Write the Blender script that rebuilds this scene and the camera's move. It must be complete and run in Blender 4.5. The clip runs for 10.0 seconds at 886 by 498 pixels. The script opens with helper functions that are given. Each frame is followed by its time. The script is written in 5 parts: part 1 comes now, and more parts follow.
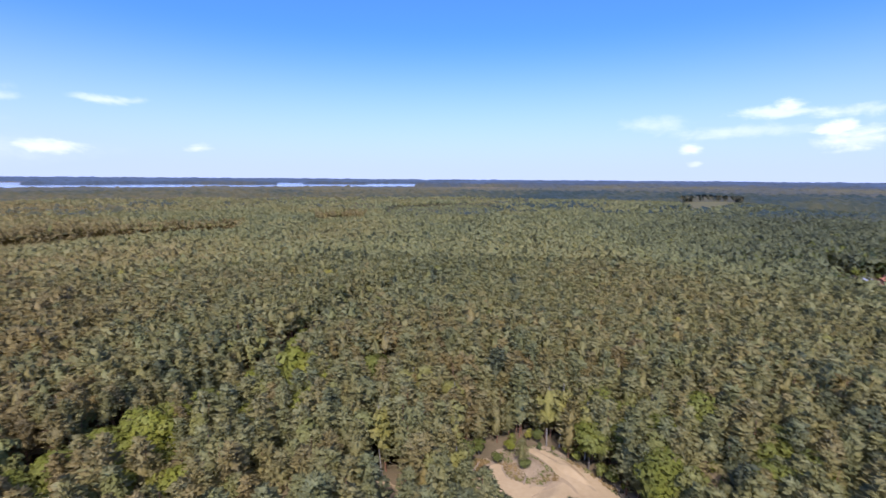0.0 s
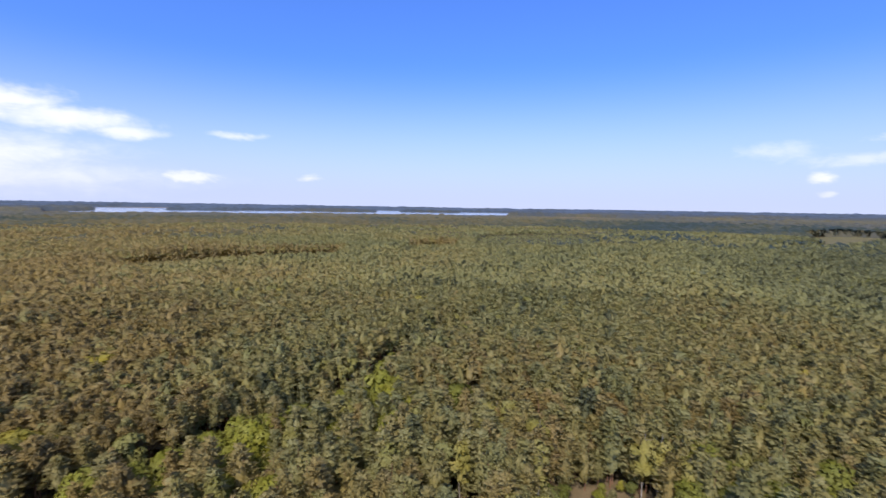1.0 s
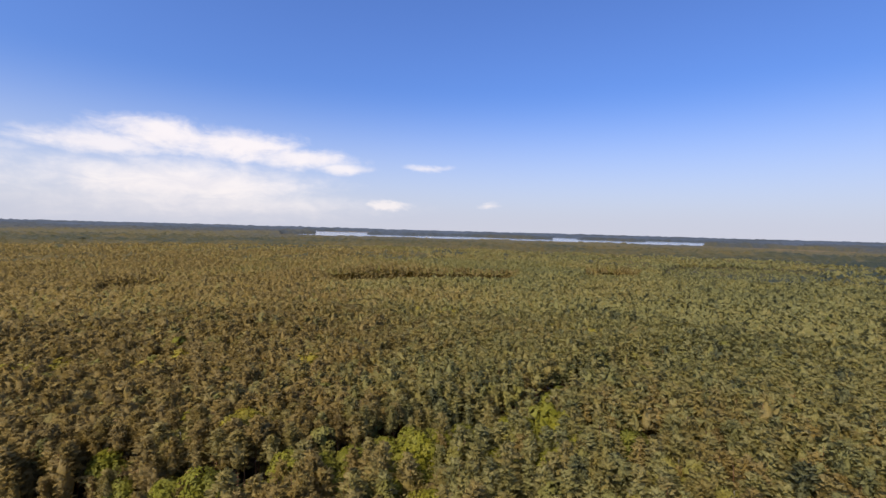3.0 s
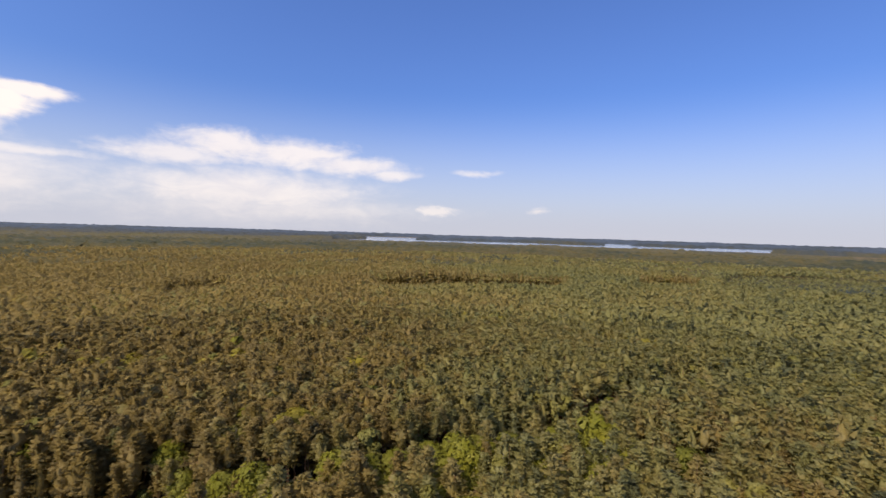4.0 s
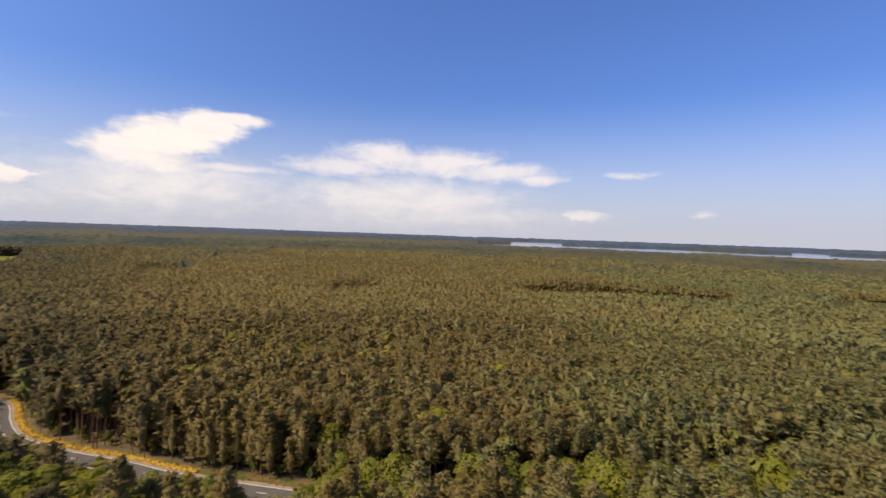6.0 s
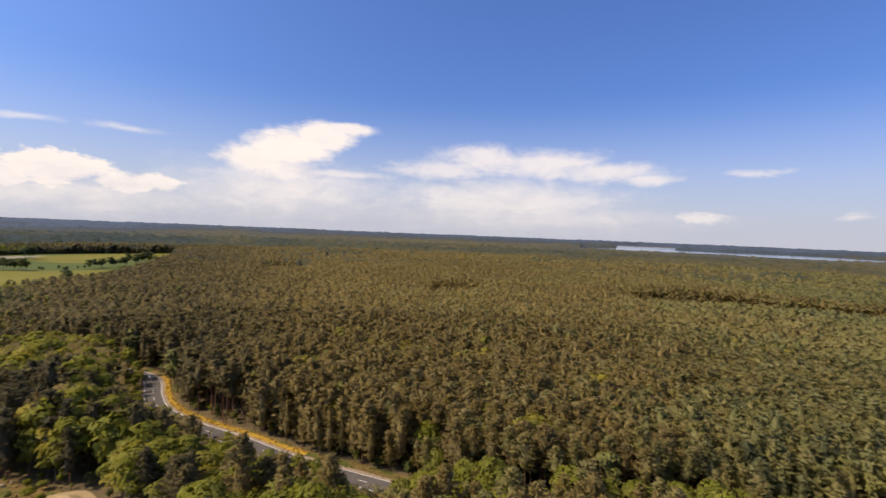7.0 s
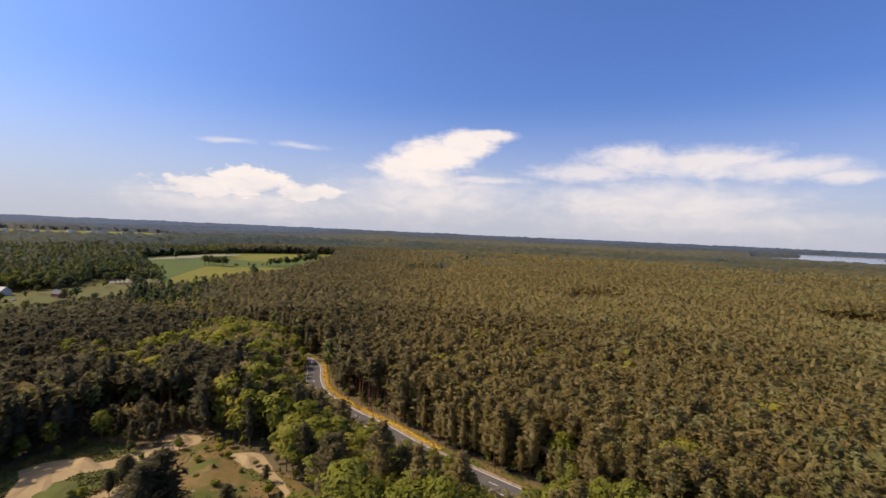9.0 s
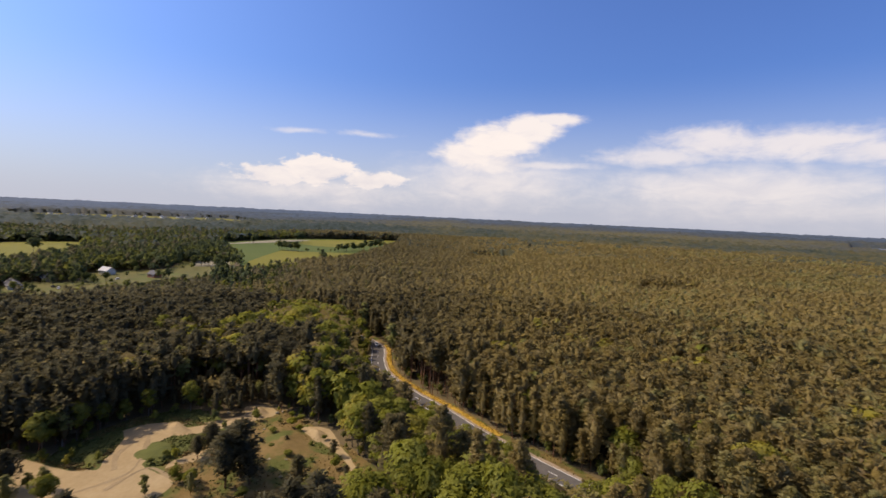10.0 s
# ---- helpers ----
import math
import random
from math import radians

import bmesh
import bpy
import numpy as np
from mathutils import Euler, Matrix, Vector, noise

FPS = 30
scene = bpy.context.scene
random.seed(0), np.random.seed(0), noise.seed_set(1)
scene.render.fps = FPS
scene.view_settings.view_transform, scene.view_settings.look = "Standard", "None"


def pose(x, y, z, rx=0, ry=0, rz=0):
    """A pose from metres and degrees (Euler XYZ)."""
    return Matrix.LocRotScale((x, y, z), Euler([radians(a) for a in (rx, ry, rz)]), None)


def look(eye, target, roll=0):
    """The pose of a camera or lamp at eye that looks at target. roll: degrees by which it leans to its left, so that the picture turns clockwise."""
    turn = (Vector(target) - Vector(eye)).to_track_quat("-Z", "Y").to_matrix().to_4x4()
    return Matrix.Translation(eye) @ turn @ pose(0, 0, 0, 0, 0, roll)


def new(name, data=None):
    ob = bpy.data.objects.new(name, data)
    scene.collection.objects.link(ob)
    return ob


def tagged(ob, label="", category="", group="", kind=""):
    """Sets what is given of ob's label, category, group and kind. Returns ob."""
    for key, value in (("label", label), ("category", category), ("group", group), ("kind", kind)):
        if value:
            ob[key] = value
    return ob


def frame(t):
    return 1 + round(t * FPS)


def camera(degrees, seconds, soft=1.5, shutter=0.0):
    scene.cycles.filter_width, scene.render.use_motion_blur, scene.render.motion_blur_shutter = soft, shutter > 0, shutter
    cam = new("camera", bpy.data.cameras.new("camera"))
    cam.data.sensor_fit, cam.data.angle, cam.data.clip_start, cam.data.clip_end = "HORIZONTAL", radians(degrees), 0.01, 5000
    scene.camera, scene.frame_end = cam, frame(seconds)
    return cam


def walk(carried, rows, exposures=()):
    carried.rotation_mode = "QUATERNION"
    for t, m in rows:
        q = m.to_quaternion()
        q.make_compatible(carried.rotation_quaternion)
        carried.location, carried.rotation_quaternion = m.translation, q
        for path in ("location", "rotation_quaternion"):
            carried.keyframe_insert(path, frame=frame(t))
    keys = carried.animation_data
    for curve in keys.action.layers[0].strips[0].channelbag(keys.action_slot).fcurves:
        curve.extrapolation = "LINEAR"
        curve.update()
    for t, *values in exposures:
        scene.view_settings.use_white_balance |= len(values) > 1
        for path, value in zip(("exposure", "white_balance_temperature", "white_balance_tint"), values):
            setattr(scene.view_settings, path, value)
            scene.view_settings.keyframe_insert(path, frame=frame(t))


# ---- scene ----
cam = camera(87.4, 10.0, soft=1.5, shutter=0.4)
# seconds, eye, yaw, pitch, lean to the right
PATH = [
    (0.0, 0.00, 0.00, 66.00, 0.00, -8.72, -0.43),
    (0.5, 0.43, 0.32, 66.25, 5.75, -6.81, -0.65),
    (1.0, 0.82, 0.50, 66.24, 11.36, -5.33, -0.92),
    (1.5, 1.40, 0.52, 66.34, 18.72, -4.28, -1.24),
    (2.0, 1.93, 0.42, 66.49, 25.41, -3.50, -1.38),
    (2.5, 2.13, 0.74, 66.38, 29.98, -2.91, -1.50),
    (4.0, 2.74, 1.46, 66.42, 38.85, -1.97, -1.69),
    (4.5, 2.95, 1.45, 66.64, 43.64, -1.86, -1.85),
    (5.0, 3.11, 1.39, 66.91, 47.29, -1.82, -1.83),
    (5.5, 3.38, 1.71, 67.05, 51.24, -1.83, -1.86),
    (7.0, 3.14, 2.82, 66.97, 68.81, -2.01, -2.28),
    (7.5, 3.25, 3.21, 66.84, 73.63, -2.05, -2.33),
    (8.0, 2.94, 3.58, 66.58, 77.05, -2.02, -2.28),
    (8.5, 2.62, 3.80, 66.42, 81.47, -2.04, -2.44),
    (9.0, 2.73, 4.09, 66.39, 85.89, -2.12, -2.55),
    (9.5, 2.98, 4.13, 66.49, 89.39, -2.67, -2.72),
    (10.0, 3.32, 4.32, 66.73, 93.49, -4.09, -2.72),
]
EXPOSURES = [(0.0, 0.78, 5600, 25), (1.0, 0.64, 6350, 19), (2.5, 0.47, 7500, 15), (5.5, 0.34, 8000, 15), (10.0, 0.22, 7800, 16)]
walk(cam, [(t, pose(x, y, z, 90 + pitch, 0, yaw) @ pose(0, 0, 0, 0, 0, -lean)) for t, x, y, z, yaw, pitch, lean in PATH], EXPOSURES)

# ---- light: a high, slightly hazy summer sun behind the first view, and the sky ----
SUN_FROM = Vector((-0.07, -1.0, 0.0)).normalized()
SUN_UP = 47.0
SUN_POWER, SKY_POWER = 3.2, 0.10
sun = new("sun", bpy.data.lights.new("sun", "SUN"))
sun.data.energy, sun.data.angle, sun.data.color = SUN_POWER, radians(0.53), (1.0, 0.90, 0.75)
sun_way = SUN_FROM * math.cos(radians(SUN_UP)) + Vector((0, 0, math.sin(radians(SUN_UP))))
sun.matrix_world = look(sun_way * 300, (0, 0, 0))

world = bpy.data.worlds.new("sky")
scene.world = world
world.use_nodes = True


class Nodes:
    """A small helper that adds nodes to a tree and links them."""

    def __init__(self, tree):
        self.tree = tree
        tree.nodes.clear()

    def add(self, kind, ins=None, **props):
        node = self.tree.nodes.new(kind)
        for key, value in props.items():
            setattr(node, key, value)
        for key, value in (ins or {}).items():
            if isinstance(value, bpy.types.NodeSocket):
                self.tree.links.new(value, node.inputs[key])
            else:
                node.inputs[key].default_value = value
        return node

    def math(self, op, a, b=0.0, c=0.0, clamp=False):
        return self.add("ShaderNodeMath", {0: a, 1: b, 2: c}, operation=op, use_clamp=clamp).outputs[0]

    def mix(self, fac, a, b, blend="MIX"):
        node = self.add("ShaderNodeMix", {0: fac, 6: a, 7: b}, data_type="RGBA", blend_type=blend)
        return node.outputs[2]

    def step(self, value, lo, hi, out_lo=0.0, out_hi=1.0):
        return self.add("ShaderNodeMapRange", {0: value, 1: lo, 2: hi, 3: out_lo, 4: out_hi}, interpolation_type="SMOOTHSTEP").outputs[0]

    def noise(self, vector, scale, detail=4.0, rough=0.55, distortion=0.0):
        return self.add("ShaderNodeTexNoise", {"Vector": vector, "Scale": scale, "Detail": detail, "Roughness": rough, "Distortion": distortion})

    def ramp(self, fac, stops):
        node = self.add("ShaderNodeValToRGB", {0: fac})
        ramp = node.color_ramp
        while len(ramp.elements) < len(stops):
            ramp.elements.new(0.5)
        for element, (at, colour) in zip(ramp.elements, stops):
            element.position, element.color = at, (*colour, 1)
        return node.outputs[0]


# clouds: azimuth to the left of +y and height, in degrees, half sizes, density, edge softness, raggedness
THUNDER_CLOUD = [
    (80.6, 11.7, 3.4, 1.0, 0.95, 0.7, 0.35),
    (84.0, 10.6, 4.6, 1.9, 1.0, 0.6, 0.35),
    (87.4, 9.0, 5.4, 2.8, 1.05, 0.6, 0.35),
    (90.4, 7.6, 5.4, 2.3, 1.0, 0.7, 0.4),
    (88.0, 6.6, 7.0, 2.4, 0.9, 0.9, 0.4),
    (84.5, 6.4, 12.0, 0.75, 0.7, 1.0, 0.4),
    (88.0, 4.2, 16.0, 4.2, 0.75, 1.1, 0.3),
]
LONG_CLOUD = [
    (69.5, 7.7, 7.5, 1.6, 0.7, 0.9, 0.5),
    (63.5, 8.9, 9.0, 2.2, 0.8, 0.9, 0.5),
    (57.0, 8.6, 9.0, 2.1, 0.8, 0.9, 0.5),
    (50.5, 7.8, 8.0, 1.6, 0.75, 0.9, 0.5),
    (45.5, 6.9, 5.0, 0.85, 0.7, 1.0, 0.5),
    (62.0, 4.2, 18.0, 3.0, 0.7, 0.9, 0.3),
    (60.0, 2.4, 24.0, 2.6, 0.55, 1.2, 0.3),
]
HEAPED_CLOUDS = [
    (108.6, 4.6, 4.6, 1.9, 1.0, 0.38, 0.8),
    (113.8, 3.6, 4.6, 1.3, 0.95, 0.45, 0.8),
    (103.0, 3.8, 4.6, 1.2, 0.95, 0.45, 0.8),
    (109.0, 2.4, 16.0, 2.4, 0.7, 1.1, 0.4),
    (40.0, 2.7, 3.0, 0.85, 0.65, 0.9, 1.0),
    (27.5, 2.8, 1.6, 0.5, 0.6, 0.9, 1.0),
    (-41.0, 3.9, 4.2, 1.1, 0.75, 1.0, 1.0),
    (-39.2, 4.8, 2.0, 0.9, 0.85, 0.8, 1.0),
    (-27.2, 3.4, 1.5, 0.7, 0.7, 0.9, 0.9),
    (-28.0, 1.6, 1.1, 0.4, 0.45, 0.9, 0.9),
]
WISPS = [
    (111.4, 9.0, 3.6, 0.5, 0.5, 1.1, 0.6),
    (103.3, 9.15, 4.4, 0.45, 0.5, 1.1, 0.6),
    (34.8, 7.45, 3.6, 0.5, 0.6, 1.0, 0.6),
    (-36.5, 6.6, 7.5, 0.7, 0.6, 1.0, 0.9),
    (-36.0, 7.2, 1.6, 0.8, 0.7, 0.8, 0.9),
    (-23.5, 5.9, 4.4, 1.1, 0.35, 1.1, 0.8),
    (-32.0, 4.9, 8.5, 0.8, 0.4, 1.1, 0.8),
]


def build_sky():
    n = Nodes(world.node_tree)
    sky = n.add("ShaderNodeTexSky", sky_type="NISHITA", sun_disc=False, sun_elevation=radians(SUN_UP),
                sun_rotation=math.atan2(SUN_FROM.x, SUN_FROM.y), altitude=100, air_density=1.0, dust_density=3.6, ozone_density=2.0)
    way = n.add("ShaderNodeTexCoord").outputs["Generated"]
    unit = n.add("ShaderNodeVectorMath", {0: way}, operation="NORMALIZE").outputs[0]
    xyz = n.add("ShaderNodeSeparateXYZ", {0: unit}).outputs
    az = n.math("MULTIPLY", n.math("ARCTAN2", n.math("MULTIPLY", xyz[0], -1.0), xyz[1]), math.degrees(1))
    el = n.math("MULTIPLY", n.math("ARCSINE", xyz[2]), math.degrees(1))
    flat = n.add("ShaderNodeCombineXYZ", {0: n.math("MULTIPLY", az, 0.30), 1: n.math("MULTIPLY", el, 0.75), 2: 0.0}).outputs[0]
    bend = n.add("ShaderNodeSeparateXYZ", {0: n.noise(flat, 0.42, 5.0, 0.6, 0.3).outputs["Color"]}).outputs
    az = n.math("MULTIPLY_ADD", n.math("SUBTRACT", bend[0], 0.5), 3.6, az)
    high = n.math("MULTIPLY_ADD", n.math("SUBTRACT", bend[1], 0.5), 1.5, el)
    rough = n.math("SUBTRACT", n.noise(flat, 0.85, 6.0, 0.62, 0.4).outputs[0], 0.5)
    fine = n.math("SUBTRACT", n.noise(unit, 42.0, 5.0, 0.6).outputs[0], 0.5)
    total = 0.0
    for a, e, ra, re, dense, soft, rag in THUNDER_CLOUD + LONG_CLOUD + HEAPED_CLOUDS + WISPS:
        da = n.math("DIVIDE", n.math("SUBTRACT", az, a), ra)
        de = n.math("DIVIDE", n.math("SUBTRACT", high, e), re)
        inside = n.math("SUBTRACT", 1.0, n.math("SQRT", n.math("ADD", n.math("MULTIPLY", da, da), n.math("MULTIPLY", de, de))))
        inside = n.math("MULTIPLY_ADD", rough, rag * 2.2, inside)
        inside = n.math("ADD", n.math("MULTIPLY_ADD", fine, rag * 0.9, inside), 0.10)
        mask = n.math("MULTIPLY", n.step(inside, 0.0, soft), dense * 0.92)
        total = mask if isinstance(total, float) else n.math("MAXIMUM", total, mask)
    total = n.math("MINIMUM", total, 0.96)
    veil = n.math("MULTIPLY", n.step(el, 17.0, -2.0), 0.72)
    cast = n.mix(n.step(el, 27.0, 50.0), (0.50, 0.91, 1.74, 1), (1.05, 1.05, 1.15, 1))
    sky_colour = n.mix(1.0, sky.outputs[0], cast, "MULTIPLY")
    pale = n.mix(veil, sky_colour, (5.6, 6.5, 8.5, 1))
    shade = n.step(n.math("ADD", rough, n.math("MULTIPLY", el, 0.03)), -0.25, 0.35)
    cloud = n.mix(shade, (6.2, 6.5, 7.5, 1), (7.9, 8.0, 8.4, 1))
    colour = n.mix(total, pale, cloud)
    back = n.add("ShaderNodeBackground", {0: colour, 1: SKY_POWER})
    n.add("ShaderNodeOutputWorld", {0: back.outputs[0]})


build_sky()

# ---- materials ----


def material(name):
    mat = bpy.data.materials.new(name)
    mat.use_nodes = True
    return mat, Nodes(mat.node_tree)


def surface(name, stops, scale, rough=0.9, fine=None, bump=0.0, bump_scale=8.0, second=None, second_scale=0.3):
    """A rough surface: a colour ramp over noise at two scales, with a fine relief."""
    mat, n = material(name)
    at = n.add("ShaderNodeNewGeometry").outputs["Position"]
    large = n.noise(at, scale, 5.0, 0.6).outputs[0]
    small = n.noise(at, fine or scale * 9, 4.0, 0.6).outputs[0]
    fac = n.math("ADD", n.math("MULTIPLY", large, 0.65), n.math("MULTIPLY", small, 0.35))
    colour = n.ramp(fac, stops)
    if second:
        patch = n.step(n.noise(at, second_scale, 4.0, 0.6).outputs[0], 0.46, 0.62)
        colour = n.mix(patch, colour, (*second, 1))
    ins = {"Base Color": colour, "Roughness": rough, "Specular IOR Level": 0.25}
    if bump:
        relief = n.add("ShaderNodeBump", {"Height": n.noise(at, bump_scale, 5.0).outputs[0], "Strength": bump, "Distance": 0.1})
        ins["Normal"] = relief.outputs[0]
    shader = n.add("ShaderNodeBsdfPrincipled", ins)
    n.add("ShaderNodeOutputMaterial", {0: shader.outputs[0]})
    return mat


def foliage(name, stops, single, through_light=0.40):
    """Leaves: each tree has its own hue, each clump of leaves a little of its own."""
    mat, n = material(name)
    if single:
        tree = n.add("ShaderNodeSeparateColor", {0: n.add("ShaderNodeObjectInfo").outputs["Color"]}).outputs[0]
    else:
        tree = n.add("ShaderNodeAttribute", attribute_name="tint").outputs["Fac"]
    geo = n.add("ShaderNodeNewGeometry")
    clump = geo.outputs["Random Per Island"]
    colour = n.ramp(n.math("ADD", tree, n.math("MULTIPLY", n.math("SUBTRACT", clump, 0.5), 0.10), clamp=True), stops)
    colour = n.mix(0.1, colour, n.ramp(clump, [(0.0, (0.35, 0.36, 0.4)), (1.0, (0.8, 0.78, 0.68))]), "OVERLAY")
    grain = n.noise(geo.outputs["Position"], 2.4, 3.0, 0.75).outputs[0]
    broad_grain = n.noise(geo.outputs["Position"], 0.25, 2.0, 0.6).outputs[0]
    value = n.math("MULTIPLY", n.step(grain, 0.30, 0.70, 0.84, 1.16), n.step(broad_grain, 0.3, 0.7, 0.90, 1.10))
    colour = n.add("ShaderNodeHueSaturation", {"Color": colour, "Value": value, "Saturation": n.step(broad_grain, 0.3, 0.7, 1.06, 0.92)}).outputs[0]
    puff = n.add("ShaderNodeVectorTransform", {0: n.add("ShaderNodeAttribute", attribute_name="puff").outputs["Vector"]}, vector_type="NORMAL", convert_from="OBJECT", convert_to="WORLD").outputs[0]
    own = n.add("ShaderNodeVectorMath", {0: geo.outputs["Normal"], "Scale": 0.25}, operation="SCALE").outputs[0]
    round_off = n.add("ShaderNodeVectorMath", {0: n.add("ShaderNodeVectorMath", {0: puff, 1: own}, operation="ADD").outputs[0]}, operation="NORMALIZE").outputs[0]
    solid = n.add("ShaderNodeBsdfPrincipled", {"Base Color": colour, "Roughness": 0.75, "Specular IOR Level": 0.1, "Normal": round_off})
    glow = n.add("ShaderNodeBsdfTranslucent", {0: colour})
    both = n.add("ShaderNodeMixShader", {0: through_light, 1: solid.outputs[0], 2: glow.outputs[0]})
    n.add("ShaderNodeOutputMaterial", {0: both.outputs[0]})
    return mat


# the last stop serves dark lone pines and, as painted shade, backlit western pines
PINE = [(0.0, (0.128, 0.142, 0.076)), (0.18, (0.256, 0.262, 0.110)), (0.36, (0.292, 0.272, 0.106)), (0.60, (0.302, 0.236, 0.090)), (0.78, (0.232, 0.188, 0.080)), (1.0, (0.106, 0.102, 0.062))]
# first stop bluish: haze over the village trees put into the leaf colour
BROAD = [(0.0, (0.064, 0.088, 0.044)), (0.4, (0.168, 0.180, 0.034)), (0.75, (0.222, 0.228, 0.036)), (1.0, (0.305, 0.262, 0.052))]
BIRCH = [(0.0, (0.135, 0.148, 0.048)), (0.6, (0.200, 0.190, 0.056)), (1.0, (0.31, 0.265, 0.060))]
pine_one, pine_many = foliage("pine needles", PINE, True, 0.52), foliage("pine needles of the wood", PINE, False, 0.52)
broad_one, broad_many = foliage("broad leaves", BROAD, True, 0.42), foliage("broad leaves of the wood", BROAD, False, 0.42)
birch_one, birch_many = foliage("birch leaves", BIRCH, True, 0.3), foliage("birch leaves of the wood", BIRCH, False, 0.3)
# low stops of these two run to blue, haze painted into the leaves
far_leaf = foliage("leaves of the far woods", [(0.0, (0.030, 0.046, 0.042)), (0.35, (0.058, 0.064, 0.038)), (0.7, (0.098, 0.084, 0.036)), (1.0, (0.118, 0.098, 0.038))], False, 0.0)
rim_haze_leaf = foliage("hazy leaves of the woods at the horizon", [(0.0, (0.066, 0.094, 0.135)), (0.35, (0.050, 0.066, 0.078)), (0.7, (0.074, 0.076, 0.056)), (1.0, (0.104, 0.094, 0.046))], False, 0.0)
bark_pine = surface("pine bark", [(0.25, (0.10, 0.055, 0.035)), (0.6, (0.24, 0.125, 0.07)), (0.8, (0.33, 0.19, 0.11))], 0.8, bump=0.4)
bark_grey = surface("grey bark", [(0.3, (0.07, 0.06, 0.05)), (0.7, (0.17, 0.15, 0.125))], 1.2, bump=0.4)
bark_birch = surface("birch bark", [(0.30, (0.10, 0.09, 0.08)), (0.42, (0.22, 0.205, 0.18)), (0.8, (0.30, 0.28, 0.25))], 2.5, bump=0.2)
twig_mat = surface("bare brown twigs under the crowns", [(0.25, (0.10, 0.074, 0.036)), (0.5, (0.145, 0.108, 0.052)), (0.75, (0.19, 0.140, 0.068))], 0.25, fine=2.6, bump=0.8, bump_scale=2.0)
floor_mat = surface("forest floor", [(0.25, (0.075, 0.062, 0.030)), (0.5, (0.13, 0.100, 0.052)), (0.75, (0.19, 0.140, 0.080))], 0.15, fine=2.0, bump=0.5)
sand_mat = surface("pale sand", [(0.2, (0.245, 0.177, 0.092)), (0.5, (0.353, 0.265, 0.144)), (0.8, (0.451, 0.351, 0.203))], 0.10, fine=0.9, bump=0.7, bump_scale=1.2)
rut_mat = surface("damp trodden sand", [(0.2, (0.20, 0.148, 0.084)), (0.5, (0.285, 0.215, 0.124)), (0.8, (0.36, 0.28, 0.165))], 0.3, fine=2.0, bump=0.7, bump_scale=2.0)
heath_mat = surface("dry grass", [(0.25, (0.105, 0.074, 0.024)), (0.5, (0.180, 0.122, 0.044)), (0.8, (0.275, 0.192, 0.085))], 0.22, fine=2.4, bump=0.8, bump_scale=3.0, second=(0.092, 0.104, 0.024), second_scale=0.13)
dry_mat = surface("trodden pale brown ground", [(0.25, (0.17, 0.125, 0.070)), (0.5, (0.25, 0.19, 0.115)), (0.8, (0.34, 0.27, 0.17))], 0.3, fine=2.4, bump=0.8, bump_scale=2.0)
grass_mat = surface("green grass", [(0.25, (0.066, 0.080, 0.021)), (0.55, (0.103, 0.114, 0.030)), (0.8, (0.165, 0.142, 0.048))], 0.2, fine=2.4, bump=0.6, bump_scale=3.0)
yard_mat = surface("yards and rough grass", [(0.25, (0.080, 0.084, 0.022)), (0.55, (0.125, 0.118, 0.034)), (0.8, (0.20, 0.165, 0.070))], 0.05, fine=0.6, second=(0.10, 0.115, 0.026), second_scale=0.03)
asphalt_mat = surface("worn asphalt", [(0.25, (0.075, 0.072, 0.070)), (0.55, (0.112, 0.105, 0.100)), (0.8, (0.154, 0.146, 0.139))], 0.35, fine=9.0, rough=0.85, bump=0.15, bump_scale=30.0)
line_mat = surface("road paint", [(0.25, (0.55, 0.55, 0.55)), (0.6, (0.78, 0.78, 0.77))], 1.5, rough=0.7)
gravel_mat = surface("roadside gravel", [(0.25, (0.217, 0.165, 0.114)), (0.6, (0.342, 0.268, 0.188)), (0.8, (0.479, 0.388, 0.285))], 0.5, fine=6.0, bump=0.5)
yellow_mat = surface("yellow flowering verge", [(0.25, (0.342, 0.217, 0.040)), (0.5, (0.524, 0.342, 0.057)), (0.8, (0.684, 0.479, 0.114))], 0.4, fine=3.0, bump=0.6, bump_scale=4.0)
clearing_mat = surface("pale olive clearing growth", [(0.25, (0.073, 0.073, 0.027)), (0.55, (0.114, 0.103, 0.039)), (0.8, (0.165, 0.137, 0.055))], 0.05, fine=0.5)
field_green = surface("young crop", [(0.25, (0.060, 0.091, 0.014)), (0.55, (0.078, 0.111, 0.017)), (0.8, (0.112, 0.124, 0.025))], 0.012, fine=0.15)
field_straw = surface("ripening crop", [(0.25, (0.122, 0.130, 0.014)), (0.55, (0.172, 0.160, 0.018)), (0.8, (0.232, 0.190, 0.030))], 0.010, fine=0.12)
field_pale = surface("bare pale soil", [(0.25, (0.192, 0.176, 0.120)), (0.6, (0.271, 0.247, 0.176))], 0.02, fine=0.2)
water_mat = surface("lake water", [(0.3, (0.16, 0.20, 0.25)), (0.7, (0.24, 0.28, 0.33))], 0.004, rough=0.16)
white_wall = surface("white render", [(0.3, (0.52, 0.51, 0.48)), (0.7, (0.66, 0.65, 0.62))], 0.6)
red_wall = surface("red brick wall", [(0.3, (0.24, 0.10, 0.065)), (0.7, (0.36, 0.16, 0.10))], 0.8)
roof_grey = surface("grey sheet roof", [(0.3, (0.26, 0.27, 0.30)), (0.7, (0.38, 0.39, 0.42))], 0.5, rough=0.5)
roof_red = surface("red tile roof", [(0.3, (0.26, 0.10, 0.06)), (0.7, (0.38, 0.16, 0.09))], 0.8)
